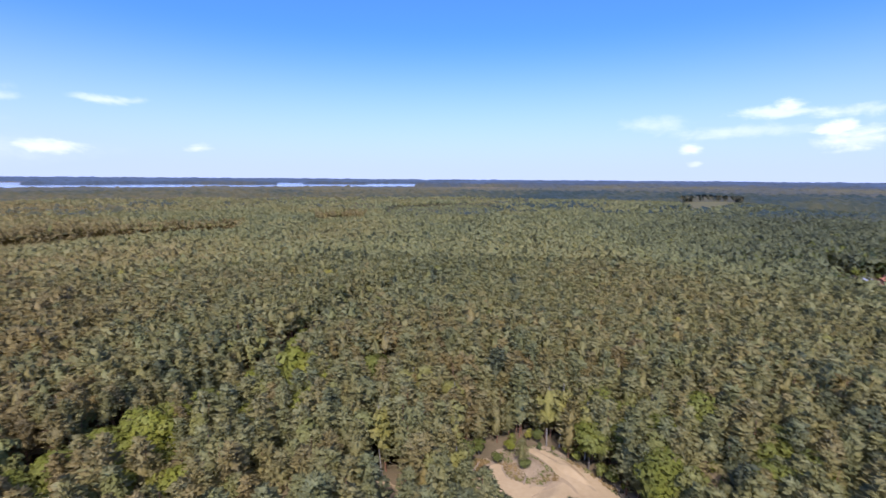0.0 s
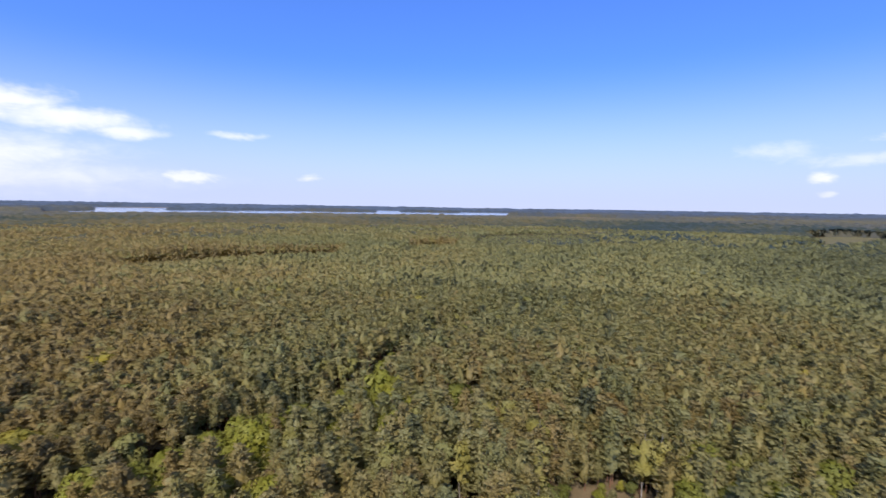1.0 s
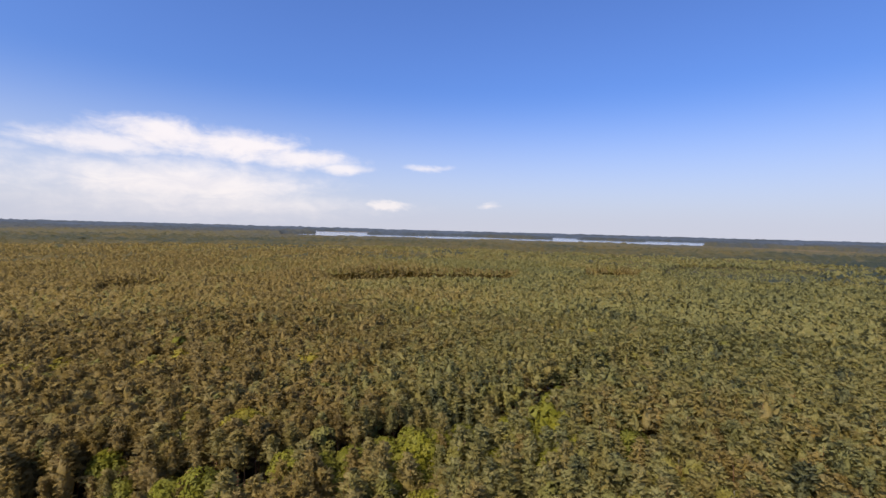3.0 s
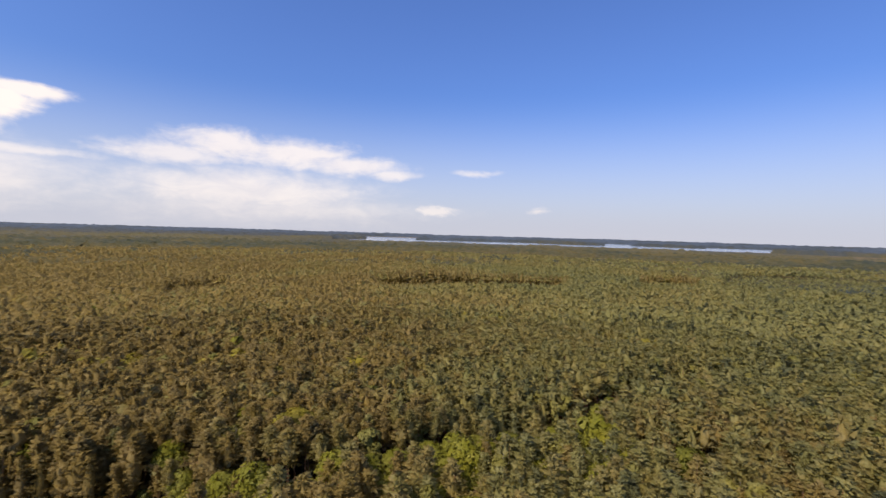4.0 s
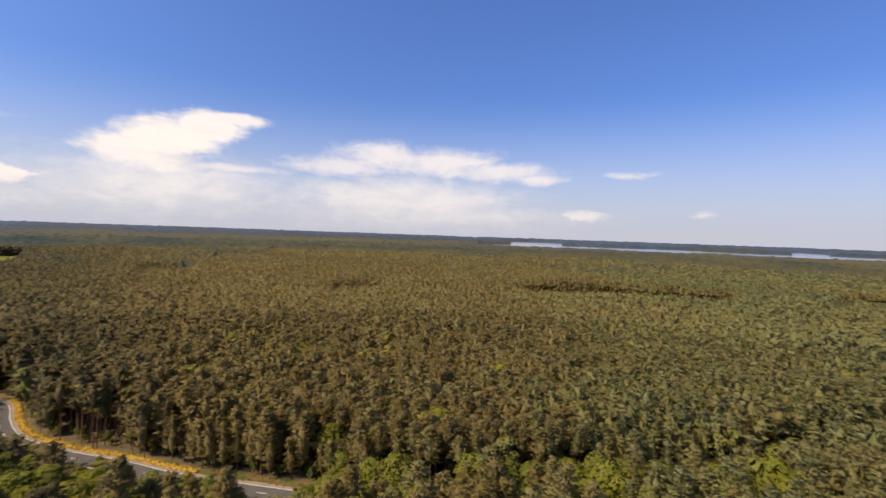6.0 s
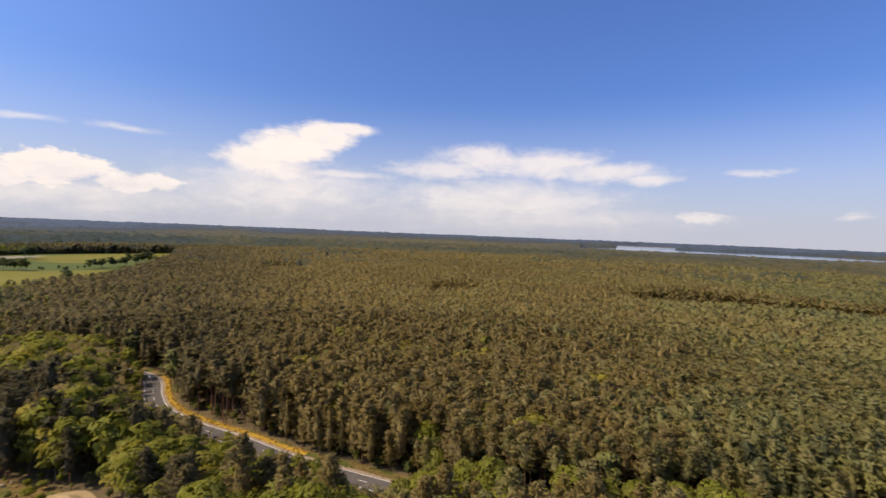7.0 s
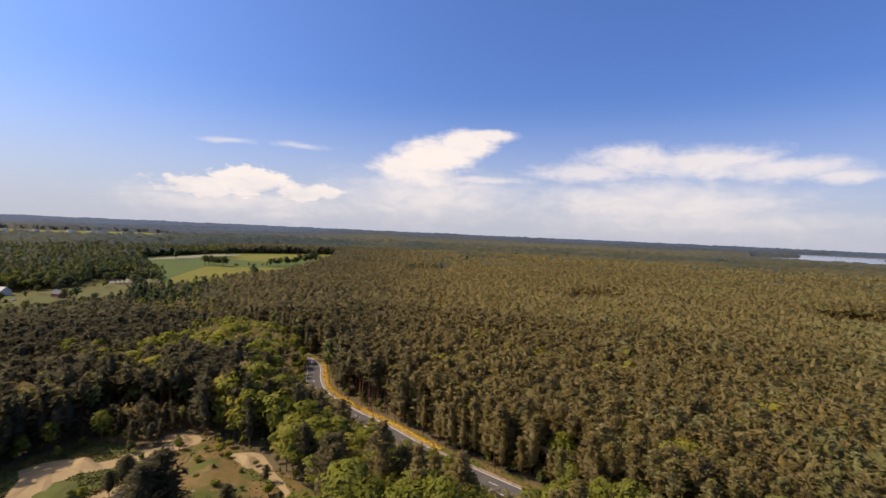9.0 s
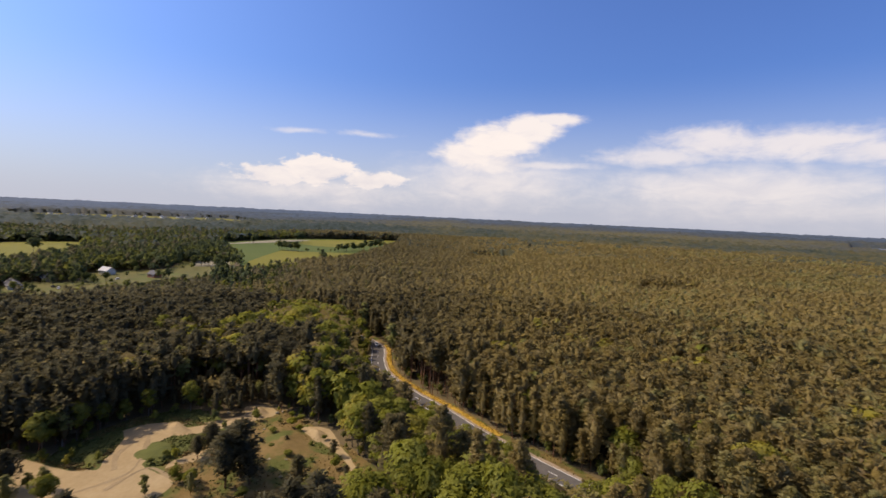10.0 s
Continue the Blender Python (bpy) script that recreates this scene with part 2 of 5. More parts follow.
roof_dark = surface("dark felt roof", [(0.3, (0.09, 0.09, 0.10)), (0.7, (0.16, 0.16, 0.17))], 0.5)
pane_mat = surface("window glass", [(0.3, (0.03, 0.035, 0.045)), (0.7, (0.05, 0.055, 0.07))], 0.5, rough=0.1)
car_white = surface("white car paint", [(0.3, (0.72, 0.72, 0.72)), (0.7, (0.80, 0.80, 0.80))], 0.4, rough=0.3)
car_dark = surface("dark car paint", [(0.3, (0.05, 0.055, 0.07)), (0.7, (0.08, 0.085, 0.10))], 0.4, rough=0.3)
tyre_mat = surface("tyre rubber", [(0.3, (0.02, 0.02, 0.02)), (0.7, (0.035, 0.035, 0.035))], 3.0)
wood_mat = surface("weathered timber", [(0.3, (0.20, 0.15, 0.10)), (0.7, (0.36, 0.29, 0.21))], 2.0)

# ---- plan ----
RNG = np.random.default_rng(7)
LATTICE = RNG.random((64, 64))


def wave(x, y, size, shift=0.0):
    """Smooth value noise of 0 to 1 over the plan; size in metres."""
    u, v = np.asarray(x) / size + shift, np.asarray(y) / size + shift * 1.7
    i, j = np.floor(u).astype(int), np.floor(v).astype(int)
    a, b = u - i, v - j
    a, b = a * a * (3 - 2 * a), b * b * (3 - 2 * b)
    g = lambda p, q: LATTICE[p % 64, q % 64]
    return (g(i, j) * (1 - a) + g(i + 1, j) * a) * (1 - b) + (g(i, j + 1) * (1 - a) + g(i + 1, j + 1) * a) * b


def ease(v, lo, hi):
    s = np.clip((np.asarray(v, float) - lo) / (hi - lo), 0, 1)
    return s * s * (3 - 2 * s)


def left_of_ahead(x, y):
    """Azimuth in degrees to the left of +y."""
    return np.degrees(np.arctan2(-np.asarray(x), np.asarray(y)))


def land(x, y):
    """Height of the ground: flat near by, a little higher towards the far rim."""
    r, a = np.hypot(x, y), left_of_ahead(x, y)
    shore = ease(a, 64, 54) * ease(a, -18, -8)
    slope = 28.0 * np.clip((r - 1300) / 3600, 0, 1) ** 1.25
    return shore * (13.0 * ease(r, 2330, 2560) + 15.0 * ease(r, 4300, 4950)) + (1 - shore) * slope


def spline(points, step=2.0, closed=False):
    """A smooth line through a few points of the plan."""
    pts = [Vector((*p, 0)) for p in points]
    k = len(pts)
    out = []
    for i in range(k if closed else k - 1):
        p = [pts[(i + d) % k] if closed else pts[min(max(i + d, 0), k - 1)] for d in (-1, 0, 1, 2)]
        m = max(2, int((p[2] - p[1]).length / step))
        for s in range(m):
            t = s / m
            q = 0.5 * (2 * p[1] + (p[2] - p[0]) * t + (2 * p[0] - 5 * p[1] + 4 * p[2] - p[3]) * t * t + (3 * p[1] - p[0] - 3 * p[2] + p[3]) * t ** 3)
            out.append((q.x, q.y))
    if not closed:
        out.append(tuple(points[-1]))
    return np.array(out)


def inside(poly, x, y):
    x, y = np.asarray(x), np.asarray(y)
    hit = np.zeros(x.shape, bool)
    px, py = poly[:, 0], poly[:, 1]
    for i in range(len(poly)):
        x0, y0, x1, y1 = px[i - 1], py[i - 1], px[i], py[i]
        cross = (y0 > y) != (y1 > y)
        if y1 != y0:
            hit ^= cross & (x < (x1 - x0) * (y - y0) / (y1 - y0) + x0)
    return hit


def off_line(line, x, y):
    """Distance to a line, and the side: positive to its right."""
    best, side = np.full(np.shape(x), 1e9), np.zeros(np.shape(x))
    for (x0, y0), (x1, y1) in zip(line[:-1], line[1:]):
        dx, dy = x1 - x0, y1 - y0
        s = np.clip(((x - x0) * dx + (y - y0) * dy) / (dx * dx + dy * dy + 1e-9), 0, 1)
        d = np.hypot(x - x0 - s * dx, y - y0 - s * dy)
        c = dx * (y - y0) - dy * (x - x0)
        near = d < best
        best, side = np.where(near, d, best), np.where(near, np.where(c < 0, 1.0, -1.0), side)
    return best * side


# middle of the road, from the far bend towards the east
ROAD = spline([(-330, -190), (-285, -135), (-258, -92), (-241, -59), (-223, -41), (-199, -35), (-183, -29.5), (-166, -17.5), (-150, -2.5), (-135, 10.0), (-114, 31.6), (-97, 51), (-83, 71), (-76, 89), (-71, 106), (-60, 122), (-50, 150), (-43, 180), (-22, 216), (30, 250), (120, 285)], 4.0)
SANDS_WEST = [
    spline([(-104, -112), (-101, -94), (-101, -87), (-107, -87), (-116, -90), (-123, -94), (-128, -84), (-124, -78), (-114, -80), (-104, -74), (-101, -66), (-95, -63), (-88, -70), (-82, -84), (-88, -97), (-95, -108)], 2.0, True),
    spline([(-124, -82), (-128, -74), (-135, -66), (-143, -68), (-144, -60), (-139, -56), (-134, -60), (-127, -67), (-121, -77)], 2.0, True),
    spline([(-132, -44), (-133, -37), (-125, -31), (-113, -23), (-104, -18), (-105, -21), (-114, -26), (-122, -34), (-128, -42)], 2.0, True),
    spline([(-104, -70), (-111, -64), (-116, -61), (-116, -64), (-108, -70)], 2.0, True),
    spline([(-114, 26), (-111, 31), (-107, 31), (-106, 27), (-110, 24)], 2.0, True),
]
SANDS_NORTH = [
    spline([(20, 106), (27, 103), (33, 96), (38, 86), (42, 74), (30, 70), (8, 74), (7, 88), (10, 99), (14, 99), (15, 94), (20, 92), (26, 93), (25, 98)], 2.0, True),
    spline([(-16, 92), (-11, 94), (-9, 86), (-12, 78), (-20, 80)], 2.0, True),
]
SANDS = SANDS_WEST + SANDS_NORTH
HEATH = [
    spline([(-142, -57), (-134, -40), (-118, -24), (-100, -14), (-80, -20), (-68, -40), (-66, -70), (-72, -98), (-86, -116), (-104, -118), (-106, -96), (-104, -84), (-110, -70), (-124, -70), (-134, -62)], 2.0, True),
    spline([(13, 101), (22, 107), (34, 97), (41, 82), (36, 68), (10, 72)], 2.0, True),
    spline([(-101, -101), (-112, -101), (-124, -99), (-134, -91), (-138, -79), (-126, -69), (-108, -69), (-103, -80), (-100, -90)], 2.0, True),
    spline([(1, 84), (2, 95), (4, 101), (8, 101), (12, 99), (9, 84)], 2.0, True),
]
FIELD = np.array([(-810, -448), (-876, -432), (-1010, -388), (-1070, -300), (-1120, -170), (-860, -136), (-640, -130), (-540, -138), (-450, -170), (-385, -205), (-430, -240), (-505, -255), (-585, -309), (-694, -378)], float)
CROP_LINE = np.array([(-500, -250), (-545, -266), (-620, -280), (-704, -294), (-712, -240), (-722, -185), (-715, -134), (-640, -131), (-540, -139), (-450, -171), (-388, -206), (-430, -238)], float)
FIELD_WEST = spline([(-600, -660), (-670, -600), (-545, -480), (-380, -400), (-320, -420), (-400, -600), (-480, -680)], 20.0, True)
VILLAGE = spline([(-200, -238), (-222, -226), (-250, -217), (-284, -203), (-330, -198), (-372, -208), (-395, -224), (-430, -236), (-470, -246), (-532, -283), (-524, -328), (-470, -310), (-440, -302), (-410, -330), (-380, -335), (-350, -312), (-325, -338), (-290, -330), (-240, -300)], 10.0, True)
CLEARINGS = [
    spline([(-92, 780), (-64, 590), (70, 640), (104, 840), (70, 960), (-72, 885)], 15.0, True),
    spline([(330, 770), (480, 900), (520, 1000), (690, 1340), (860, 1370), (640, 1010), (560, 930), (420, 790)], 20.0, True),
    spline([(262, 272), (262, 300), (270, 330), (282, 330), (286, 300), (284, 272)], 8.0, True),
]
EAST_LOW = spline([(205, 232), (240, 212), (296, 258), (300, 300), (262, 312), (232, 268)], 8.0, True)
# edges of taller stands: azimuths, their distance there; the growth before them is lower
STAND_EDGES = [(48.0, 22.0, 552.0, 600.0, 0.62), (70.0, 63.0, 478.0, 512.0, 0.4), (-36.0, -46.0, 1210.0, 1180.0, 0.4), (16.0, 9.0, 640.0, 700.0, 0.4), (90.0, 84.0, 700.0, 720.0, 0.4), (8.0, -14.0, 1520.0, 1640.0, 0.4)]
FAR_FIELDS = [
    spline([(-1160, -1160), (-1330, -950), (-1480, -760), (-2050, -1080), (-1900, -1380), (-1600, -1640)], 40.0, True),
    spline([(-1180, -160), (-1260, -120), (-1420, -260), (-1300, -300)], 40.0, True),
]
LAKE_NEAR, LAKE_FAR, LAKE_Z = 2560.0, 4420.0, 14.0


def in_lake(x, y):
    r, a = np.hypot(x, y), left_of_ahead(x, y)
    w = wave(x, y, 420, 3.0) - 0.5
    near = LAKE_NEAR + 260 * w + 420 * ease(a, 12, -4)
    far = LAKE_FAR - 500 * ease(a, 24, 8) + 260 * w
    land_tongue = (r > 3250 + 300 * w) & (r < 3480 + 500 * w) & (wave(x, y, 700, 9.0) > 0.45)
    return (a > -6 + 6 * w) & (a < 50 + 4 * w) & (r > near) & (r < far) & ~land_tongue


def growth(x, y):
    """How tall the wood stands, of 1: lower before the edges of the taller stands."""
    r, a = np.hypot(x, y), left_of_ahead(x, y)
    out = np.ones(np.shape(x))
    for a0, a1, r0, r1, drop in STAND_EDGES:
        t = (a0 - a) / (a0 - a1)
        edge = r0 + (r1 - r0) * t + 26 * (wave(x, y, 45, 3.0) - 0.5)
        ends = ease(t, 0, 0.12) * ease(t, 1.0, 0.88)
        out = np.minimum(out, 1 - drop * ends * ease(r / edge, 0.74, 0.90) * (r < edge))
    out = np.where(inside(CLEARINGS[0], x, y), 0.6 * out, out)
    # low growth before the houses in the east
    out = np.where(inside(EAST_LOW, x, y), 0.42 * out, out)
    # young trees behind the sandy bank let the sun in
    out = np.where((x > -152) & (x < -126) & (y > -92) & (y < -60), 0.5 * out, out)
    d = off_line(ROAD, x, y)
    by_road = ease(x, -86, -108) * ease(x, -232, -208) * (d > 0) * (d < 40)
    return out * (1 - by_road * (1 - (0.50 + 0.48 * ease(d, 5, 30))))


def stand_wall(x, y):
    """The first rows of the taller stands, whose bare stems show above the low growth."""
    r, a = np.hypot(x, y), left_of_ahead(x, y)
    hit = np.zeros(np.shape(x), bool)
    for a0, a1, r0, r1, drop in STAND_EDGES:
        t = (a0 - a) / (a0 - a1)
        edge = r0 + (r1 - r0) * t + 26 * (wave(x, y, 45, 3.0) - 0.5)
        hit |= (t > 0.05) & (t < 0.95) & (r > edge - 2) & (r < edge + 15)
    return hit


def open_land(x, y):
    """Where no wood stands."""
    free = np.zeros(np.shape(x), bool)
    for poly in SANDS + HEATH + [FIELD, FIELD_WEST, VILLAGE] + FAR_FIELDS[:1] + CLEARINGS[1:]:
        free |= inside(poly, x, y)
    d = off_line(ROAD, x, y)
    free |= (d > np.where(x > -104, -4.0, -6.0)) & (d < np.where(x > -104, 2.4, 4.2))
    r, a = np.hypot(x, y), left_of_ahead(x, y)
    shore = (a > -9) & (a < 52) & (r > 2280 + 120 * wave(x, y, 300, 5.0)) & (r < 2800)
    return free | in_lake(x, y) | shore

# ---- meshes ----


def mesh_of(name, verts, faces, mat, tint=None, smooth=False, puff=None):
    """A mesh from arrays: verts (n, 3), faces (m, 3) or (m, 4)."""
    verts, faces = np.asarray(verts, np.float32), np.asarray(faces, np.int32)
    me = bpy.data.meshes.new(name)
    k = faces.shape[1]
    me.vertices.add(len(verts))
    me.vertices.foreach_set("co", verts.ravel())
    me.loops.add(faces.size)
    me.loops.foreach_set("vertex_index", faces.ravel())
    me.polygons.add(len(faces))
    me.polygons.foreach_set("loop_start", np.arange(0, faces.size, k, dtype=np.int32))
    if smooth:
        me.polygons.foreach_set("use_smooth", np.ones(len(faces), bool))
    if tint is not None:
        me.attributes.new("tint", "FLOAT", "POINT").data.foreach_set("value", np.asarray(tint, np.float32))
    if puff is not None:
        me.attributes.new("puff", "FLOAT_VECTOR", "POINT").data.foreach_set("vector", np.asarray(puff, np.float32).ravel())
    me.materials.append(mat)
    me.update(calc_edges=True)
    return me


def part(name, bm, mat, parent, label=""):
    """Links a bmesh, or a finished mesh, as one object under a thing."""
    if isinstance(bm, bmesh.types.BMesh):
        me = bpy.data.meshes.new(name)
        bm.to_mesh(me)
        bm.free()
        me.materials.append(mat)
    else:
        me = bm
    ob = new(name, me)
    ob.parent = parent
    return tagged(ob, label)


def structure(name, me, label, category):
    return tagged(new(name, me), label, category, kind="structure")


def box(size, at=(0, 0, 0), bevel=0.0):
    bm = bmesh.new()
    bmesh.ops.create_cube(bm, size=1.0)
    bmesh.ops.scale(bm, vec=size, verts=bm.verts)
    if bevel:
        bmesh.ops.bevel(bm, geom=bm.edges[:], offset=bevel, segments=2, affect="EDGES")
    bmesh.ops.translate(bm, vec=at, verts=bm.verts)
    return bm


def sheet(poly, lift, name, mat, ragged=0.0):
    """A flat piece of ground with an uneven edge, a little above the ground."""
    pts = poly.copy()
    if ragged:
        mid = pts.mean(0)
        way = pts - mid
        pts = pts + way / (np.linalg.norm(way, axis=1)[:, None] + 1e-6) * ((wave(pts[:, 0], pts[:, 1], ragged * 2.2, 5.0) - 0.5) * ragged * 2)[:, None]
    bm = bmesh.new()
    vs = [bm.verts.new((x, y, float(land(x, y)) + lift)) for x, y in pts]
    face = bm.faces.new(vs)
    face.normal_update()
    if face.normal.z < 0:
        face.normal_flip()
    bmesh.ops.triangulate(bm, faces=[face])
    me = bpy.data.meshes.new(name)
    bm.to_mesh(me)
    bm.free()
    me.materials.append(mat)
    return me


def ribbon(line, a, b, lift, name, mat, ragged=0.0, first=0, last=None, thick=0.0):
    """A strip along a line, from a to b metres to its right."""
    line = line[first:last]
    way = np.gradient(line, axis=0)
    way /= np.linalg.norm(way, axis=1)[:, None]
    right = np.stack([way[:, 1], -way[:, 0]], 1)
    wob = (wave(line[:, 0], line[:, 1], 5.0, 2.0) - 0.5)[:, None] * ragged
    cols = [line + right * (a + wob), line + right * ((a + b) / 2), line + right * (b - wob)]
    n = len(line)
    verts = np.concatenate([np.c_[c, np.full(n, lift + (thick if k == 1 else 0.0))] for k, c in enumerate(cols)])
    i = np.arange(n - 1)
    faces = np.concatenate([np.stack([i + k * n, i + (k + 1) * n, i + 1 + (k + 1) * n, i + 1 + k * n], 1) for k in (0, 1)])
    return mesh_of(name, verts, faces, mat)


# ---- ground, road, sand, fields, lake ----
def build_ground():
    radii = np.concatenate([[3.0], np.linspace(20, 600, 30), np.geomspace(650, 6500, 50)])
    seg = 192
    a = np.linspace(0, 2 * math.pi, seg, endpoint=False)
    x, y = np.outer(radii, np.cos(a)).ravel(), np.outer(radii, np.sin(a)).ravel()
    verts = np.c_[x, y, land(x, y)]
    verts = np.concatenate([verts, [[0, 0, 0]]])
    i, j = np.meshgrid(np.arange(len(radii) - 1), np.arange(seg), indexing="ij")
    i, j = i.ravel(), j.ravel()
    k = (j + 1) % seg
    quads = np.stack([i * seg + j, (i + 1) * seg + j, (i + 1) * seg + k, i * seg + k], 1)
    j = np.arange(seg)
    fan = np.stack([np.full(seg, len(verts) - 1), j, (j + 1) % seg, (j + 1) % seg], 1)
    me = mesh_of("ground", verts, quads, floor_mat)
    bm = bmesh.new()
    bm.from_mesh(me)
    bm.verts.ensure_lookup_table()
    for _, p, q, _ in fan:
        bm.faces.new((bm.verts[len(verts) - 1], bm.verts[int(p)], bm.verts[int(q)]))
    bm.to_mesh(me)
    bm.free()
    structure("ground", me, "brown and green forest floor reaching to the horizon", "ground")


build_ground()
structure("road", ribbon(ROAD, -3.2, 3.2, 0.10, "road", asphalt_mat, thick=0.05), "grey two-lane asphalt road curving through the wood", "road")
structure("road_line_edge", ribbon(ROAD, -3.0, -2.78, 0.165, "road_line_edge", line_mat), "worn white edge line painted on the asphalt", "road marking")
structure("road_line_edge", ribbon(ROAD, 2.78, 3.0, 0.165, "road_line_edge", line_mat), "worn white edge line painted on the asphalt", "road marking")
structure("verge_gravel", ribbon(ROAD, -4.4, -3.2, 0.07, "verge_gravel", gravel_mat, 0.5), "narrow brown gravel shoulder beside the asphalt", "road shoulder")
structure("verge_sand", ribbon(ROAD, 3.2, 5.2, 0.06, "verge_sand", sand_mat, 1.0), "pale sandy shoulder beside the asphalt", "road shoulder")
structure("verge_straw", ribbon(ROAD, -7.6, -4.3, 0.05, "verge_straw", heath_mat, 1.0), "straw-coloured grass verge at the wood's edge", "verge")
YELLOW = ROAD[(ROAD[:, 0] > -226) & (ROAD[:, 0] < -131)]
structure("verge_flowers", ribbon(YELLOW, -6.1, -4.3, 0.12, "verge_flowers", yellow_mat, 0.7, thick=0.22), "bright yellow flowering strip along the road", "verge")


def build_verge_growth():
    """Low tufts that break up the strips beside the road."""
    for name, line, a, b, count, high, mat, label in (
            ("flower_tufts", YELLOW, -6.3, -4.1, 2600, 0.5, yellow_mat, "yellow flowers and stalks of the verge"),
            ("grass_tufts", ROAD[(ROAD[:, 0] > -131) & (ROAD[:, 0] < -40)], -7.8, -4.0, 1500, 0.4, heath_mat, "dry straw grass of the verge")):
        rng = np.random.default_rng(5)
        i = rng.integers(0, len(line) - 1, count)
        t = rng.random(count)[:, None]
        way = line[i + 1] - line[i]
        at = line[i] + way * t
        way = way / np.linalg.norm(way, axis=1)[:, None]
        at = at + np.stack([way[:, 1], -way[:, 0]], 1) * rng.uniform(a, b, count)[:, None]
        v, f = tufts(rng, np.c_[at, rng.uniform(0.1, high, count)], 0.28, 0.5, np.tile([0, 0, 0.6], (count, 1)))
        tagged(new(name, mesh_of(name, v, f, mat)), label, "grass", kind="stuff")

dash = ribbon(spline([(0, 0), (3, 0)], 1.5), -0.09, 0.09, 0.0, "road_dash", line_mat)
road_run = spline([(p[0], p[1]) for p in ROAD[::2]], 1.0)
for k in range(6, len(road_run) - 6, 8):
    (x0, y0), (x1, y1) = road_run[k], road_run[k + 2]
    if -260 < x0 < -40:
        ob = structure("road_dash", dash, "short white centre line dash on the asphalt", "road marking")
        ob.matrix_world = pose(x0, y0, 0.168, 0, 0, math.degrees(math.atan2(y1 - y0, x1 - x0)))

for k, poly in enumerate(HEATH):
    structure("heath", sheet(poly, 0.04 + 0.015 * k, "heath", (heath_mat, dry_mat, grass_mat, dry_mat)[k], 3.0), "dry straw-brown grass with greener patches beside the sand", "grass")
for poly in SANDS:
    structure("sand", sheet(poly, 0.09, "sand", sand_mat, 1.6), "bare pale trodden sand in a clearing", "sand")
RUTS = [
    [(19, 91), (22, 94), (26, 94.3), (28, 92), (29, 89)], [(19, 88), (23, 91), (27, 94)], [(11, 99), (10, 92), (8, 88)], [(23, 105), (29, 98), (33, 90)],
    [(-92, -83), (-101, -77), (-111, -80), (-120, -85)], [(-94, -77), (-104, -74), (-101, -66)], [(-102, -81), (-110, -86), (-122, -85)], [(-128, -80), (-131, -71), (-137, -64)],
]
for k, rut in enumerate(RUTS):
    structure("wheel_rut", ribbon(spline(rut, 1.0), -0.45, 0.45, 0.115 + 0.004 * k, "wheel_rut", rut_mat, 0.7), "darker wheel rut worn into pale sand", "wheel rut")
structure("field", sheet(FIELD, 0.15, "field", field_green), "bright green crop field beyond the wood", "field")
structure("field_crop", sheet(CROP_LINE, 0.30, "field_crop", field_straw), "yellow-green ripening strip of the field", "field")
structure("field_soil", sheet(spline([(-790, -425), (-940, -398), (-985, -340), (-880, -370), (-800, -405)], 15.0, True), 0.30, "field_soil", field_pale), "pale bare soil along the field's far edge", "field")
structure("field_far_strip", sheet(spline([(-930, -190), (-1120, -165), (-1010, -330), (-880, -330), (-830, -250)], 20.0, True), 0.32, "field_far_strip", field_straw), "yellow-green strip at the field's far side", "field")
structure("field_west", sheet(FIELD_WEST, 0.15, "field_west", field_straw), "yellow-green meadow behind the village trees", "field")
structure("village_grass", sheet(VILLAGE, 0.12, "village_grass", yard_mat), "mown grass and yards round the houses", "grass")
structure("village_soil", sheet(np.array([(-527, -326), (-540, -288), (-486, -258), (-472, -290)], float), 0.25, "village_soil", field_pale), "pale bare plot with a hedge beside the village", "field")
for poly in CLEARINGS[1:]:
    structure("clearing", sheet(poly, 0.12, "clearing", clearing_mat), "pale grassy clearing in the wood", "clearing")


def build_lake():
    a = np.radians(np.linspace(-12, 58, 150))
    r = np.linspace(2300, 4600, 90)
    A, R = np.meshgrid(a, r)
    x, y = -np.sin(A) * R, np.cos(A) * R
    keep = in_lake(x, y)
    n = len(a)
    i, j = np.nonzero(keep[:-1, :-1])
    faces = np.stack([i * n + j, i * n + j + 1, (i + 1) * n + j + 1, (i + 1) * n + j], 1)
    verts = np.c_[x.ravel(), y.ravel(), np.full(x.size, LAKE_Z)]
    used = np.unique(faces)
    back = np.zeros(len(verts), int)
    back[used] = np.arange(len(used))
    structure("water", mesh_of("water", verts[used], back[faces], water_mat), "pale blue lake with tongues of land, far behind the wood", "lake")


structure("field_distant", sheet(FAR_FIELDS[0], 0.2, "field_distant", field_straw), "pale distant fields with a far settlement", "field")
build_lake()

# ---- trees ----


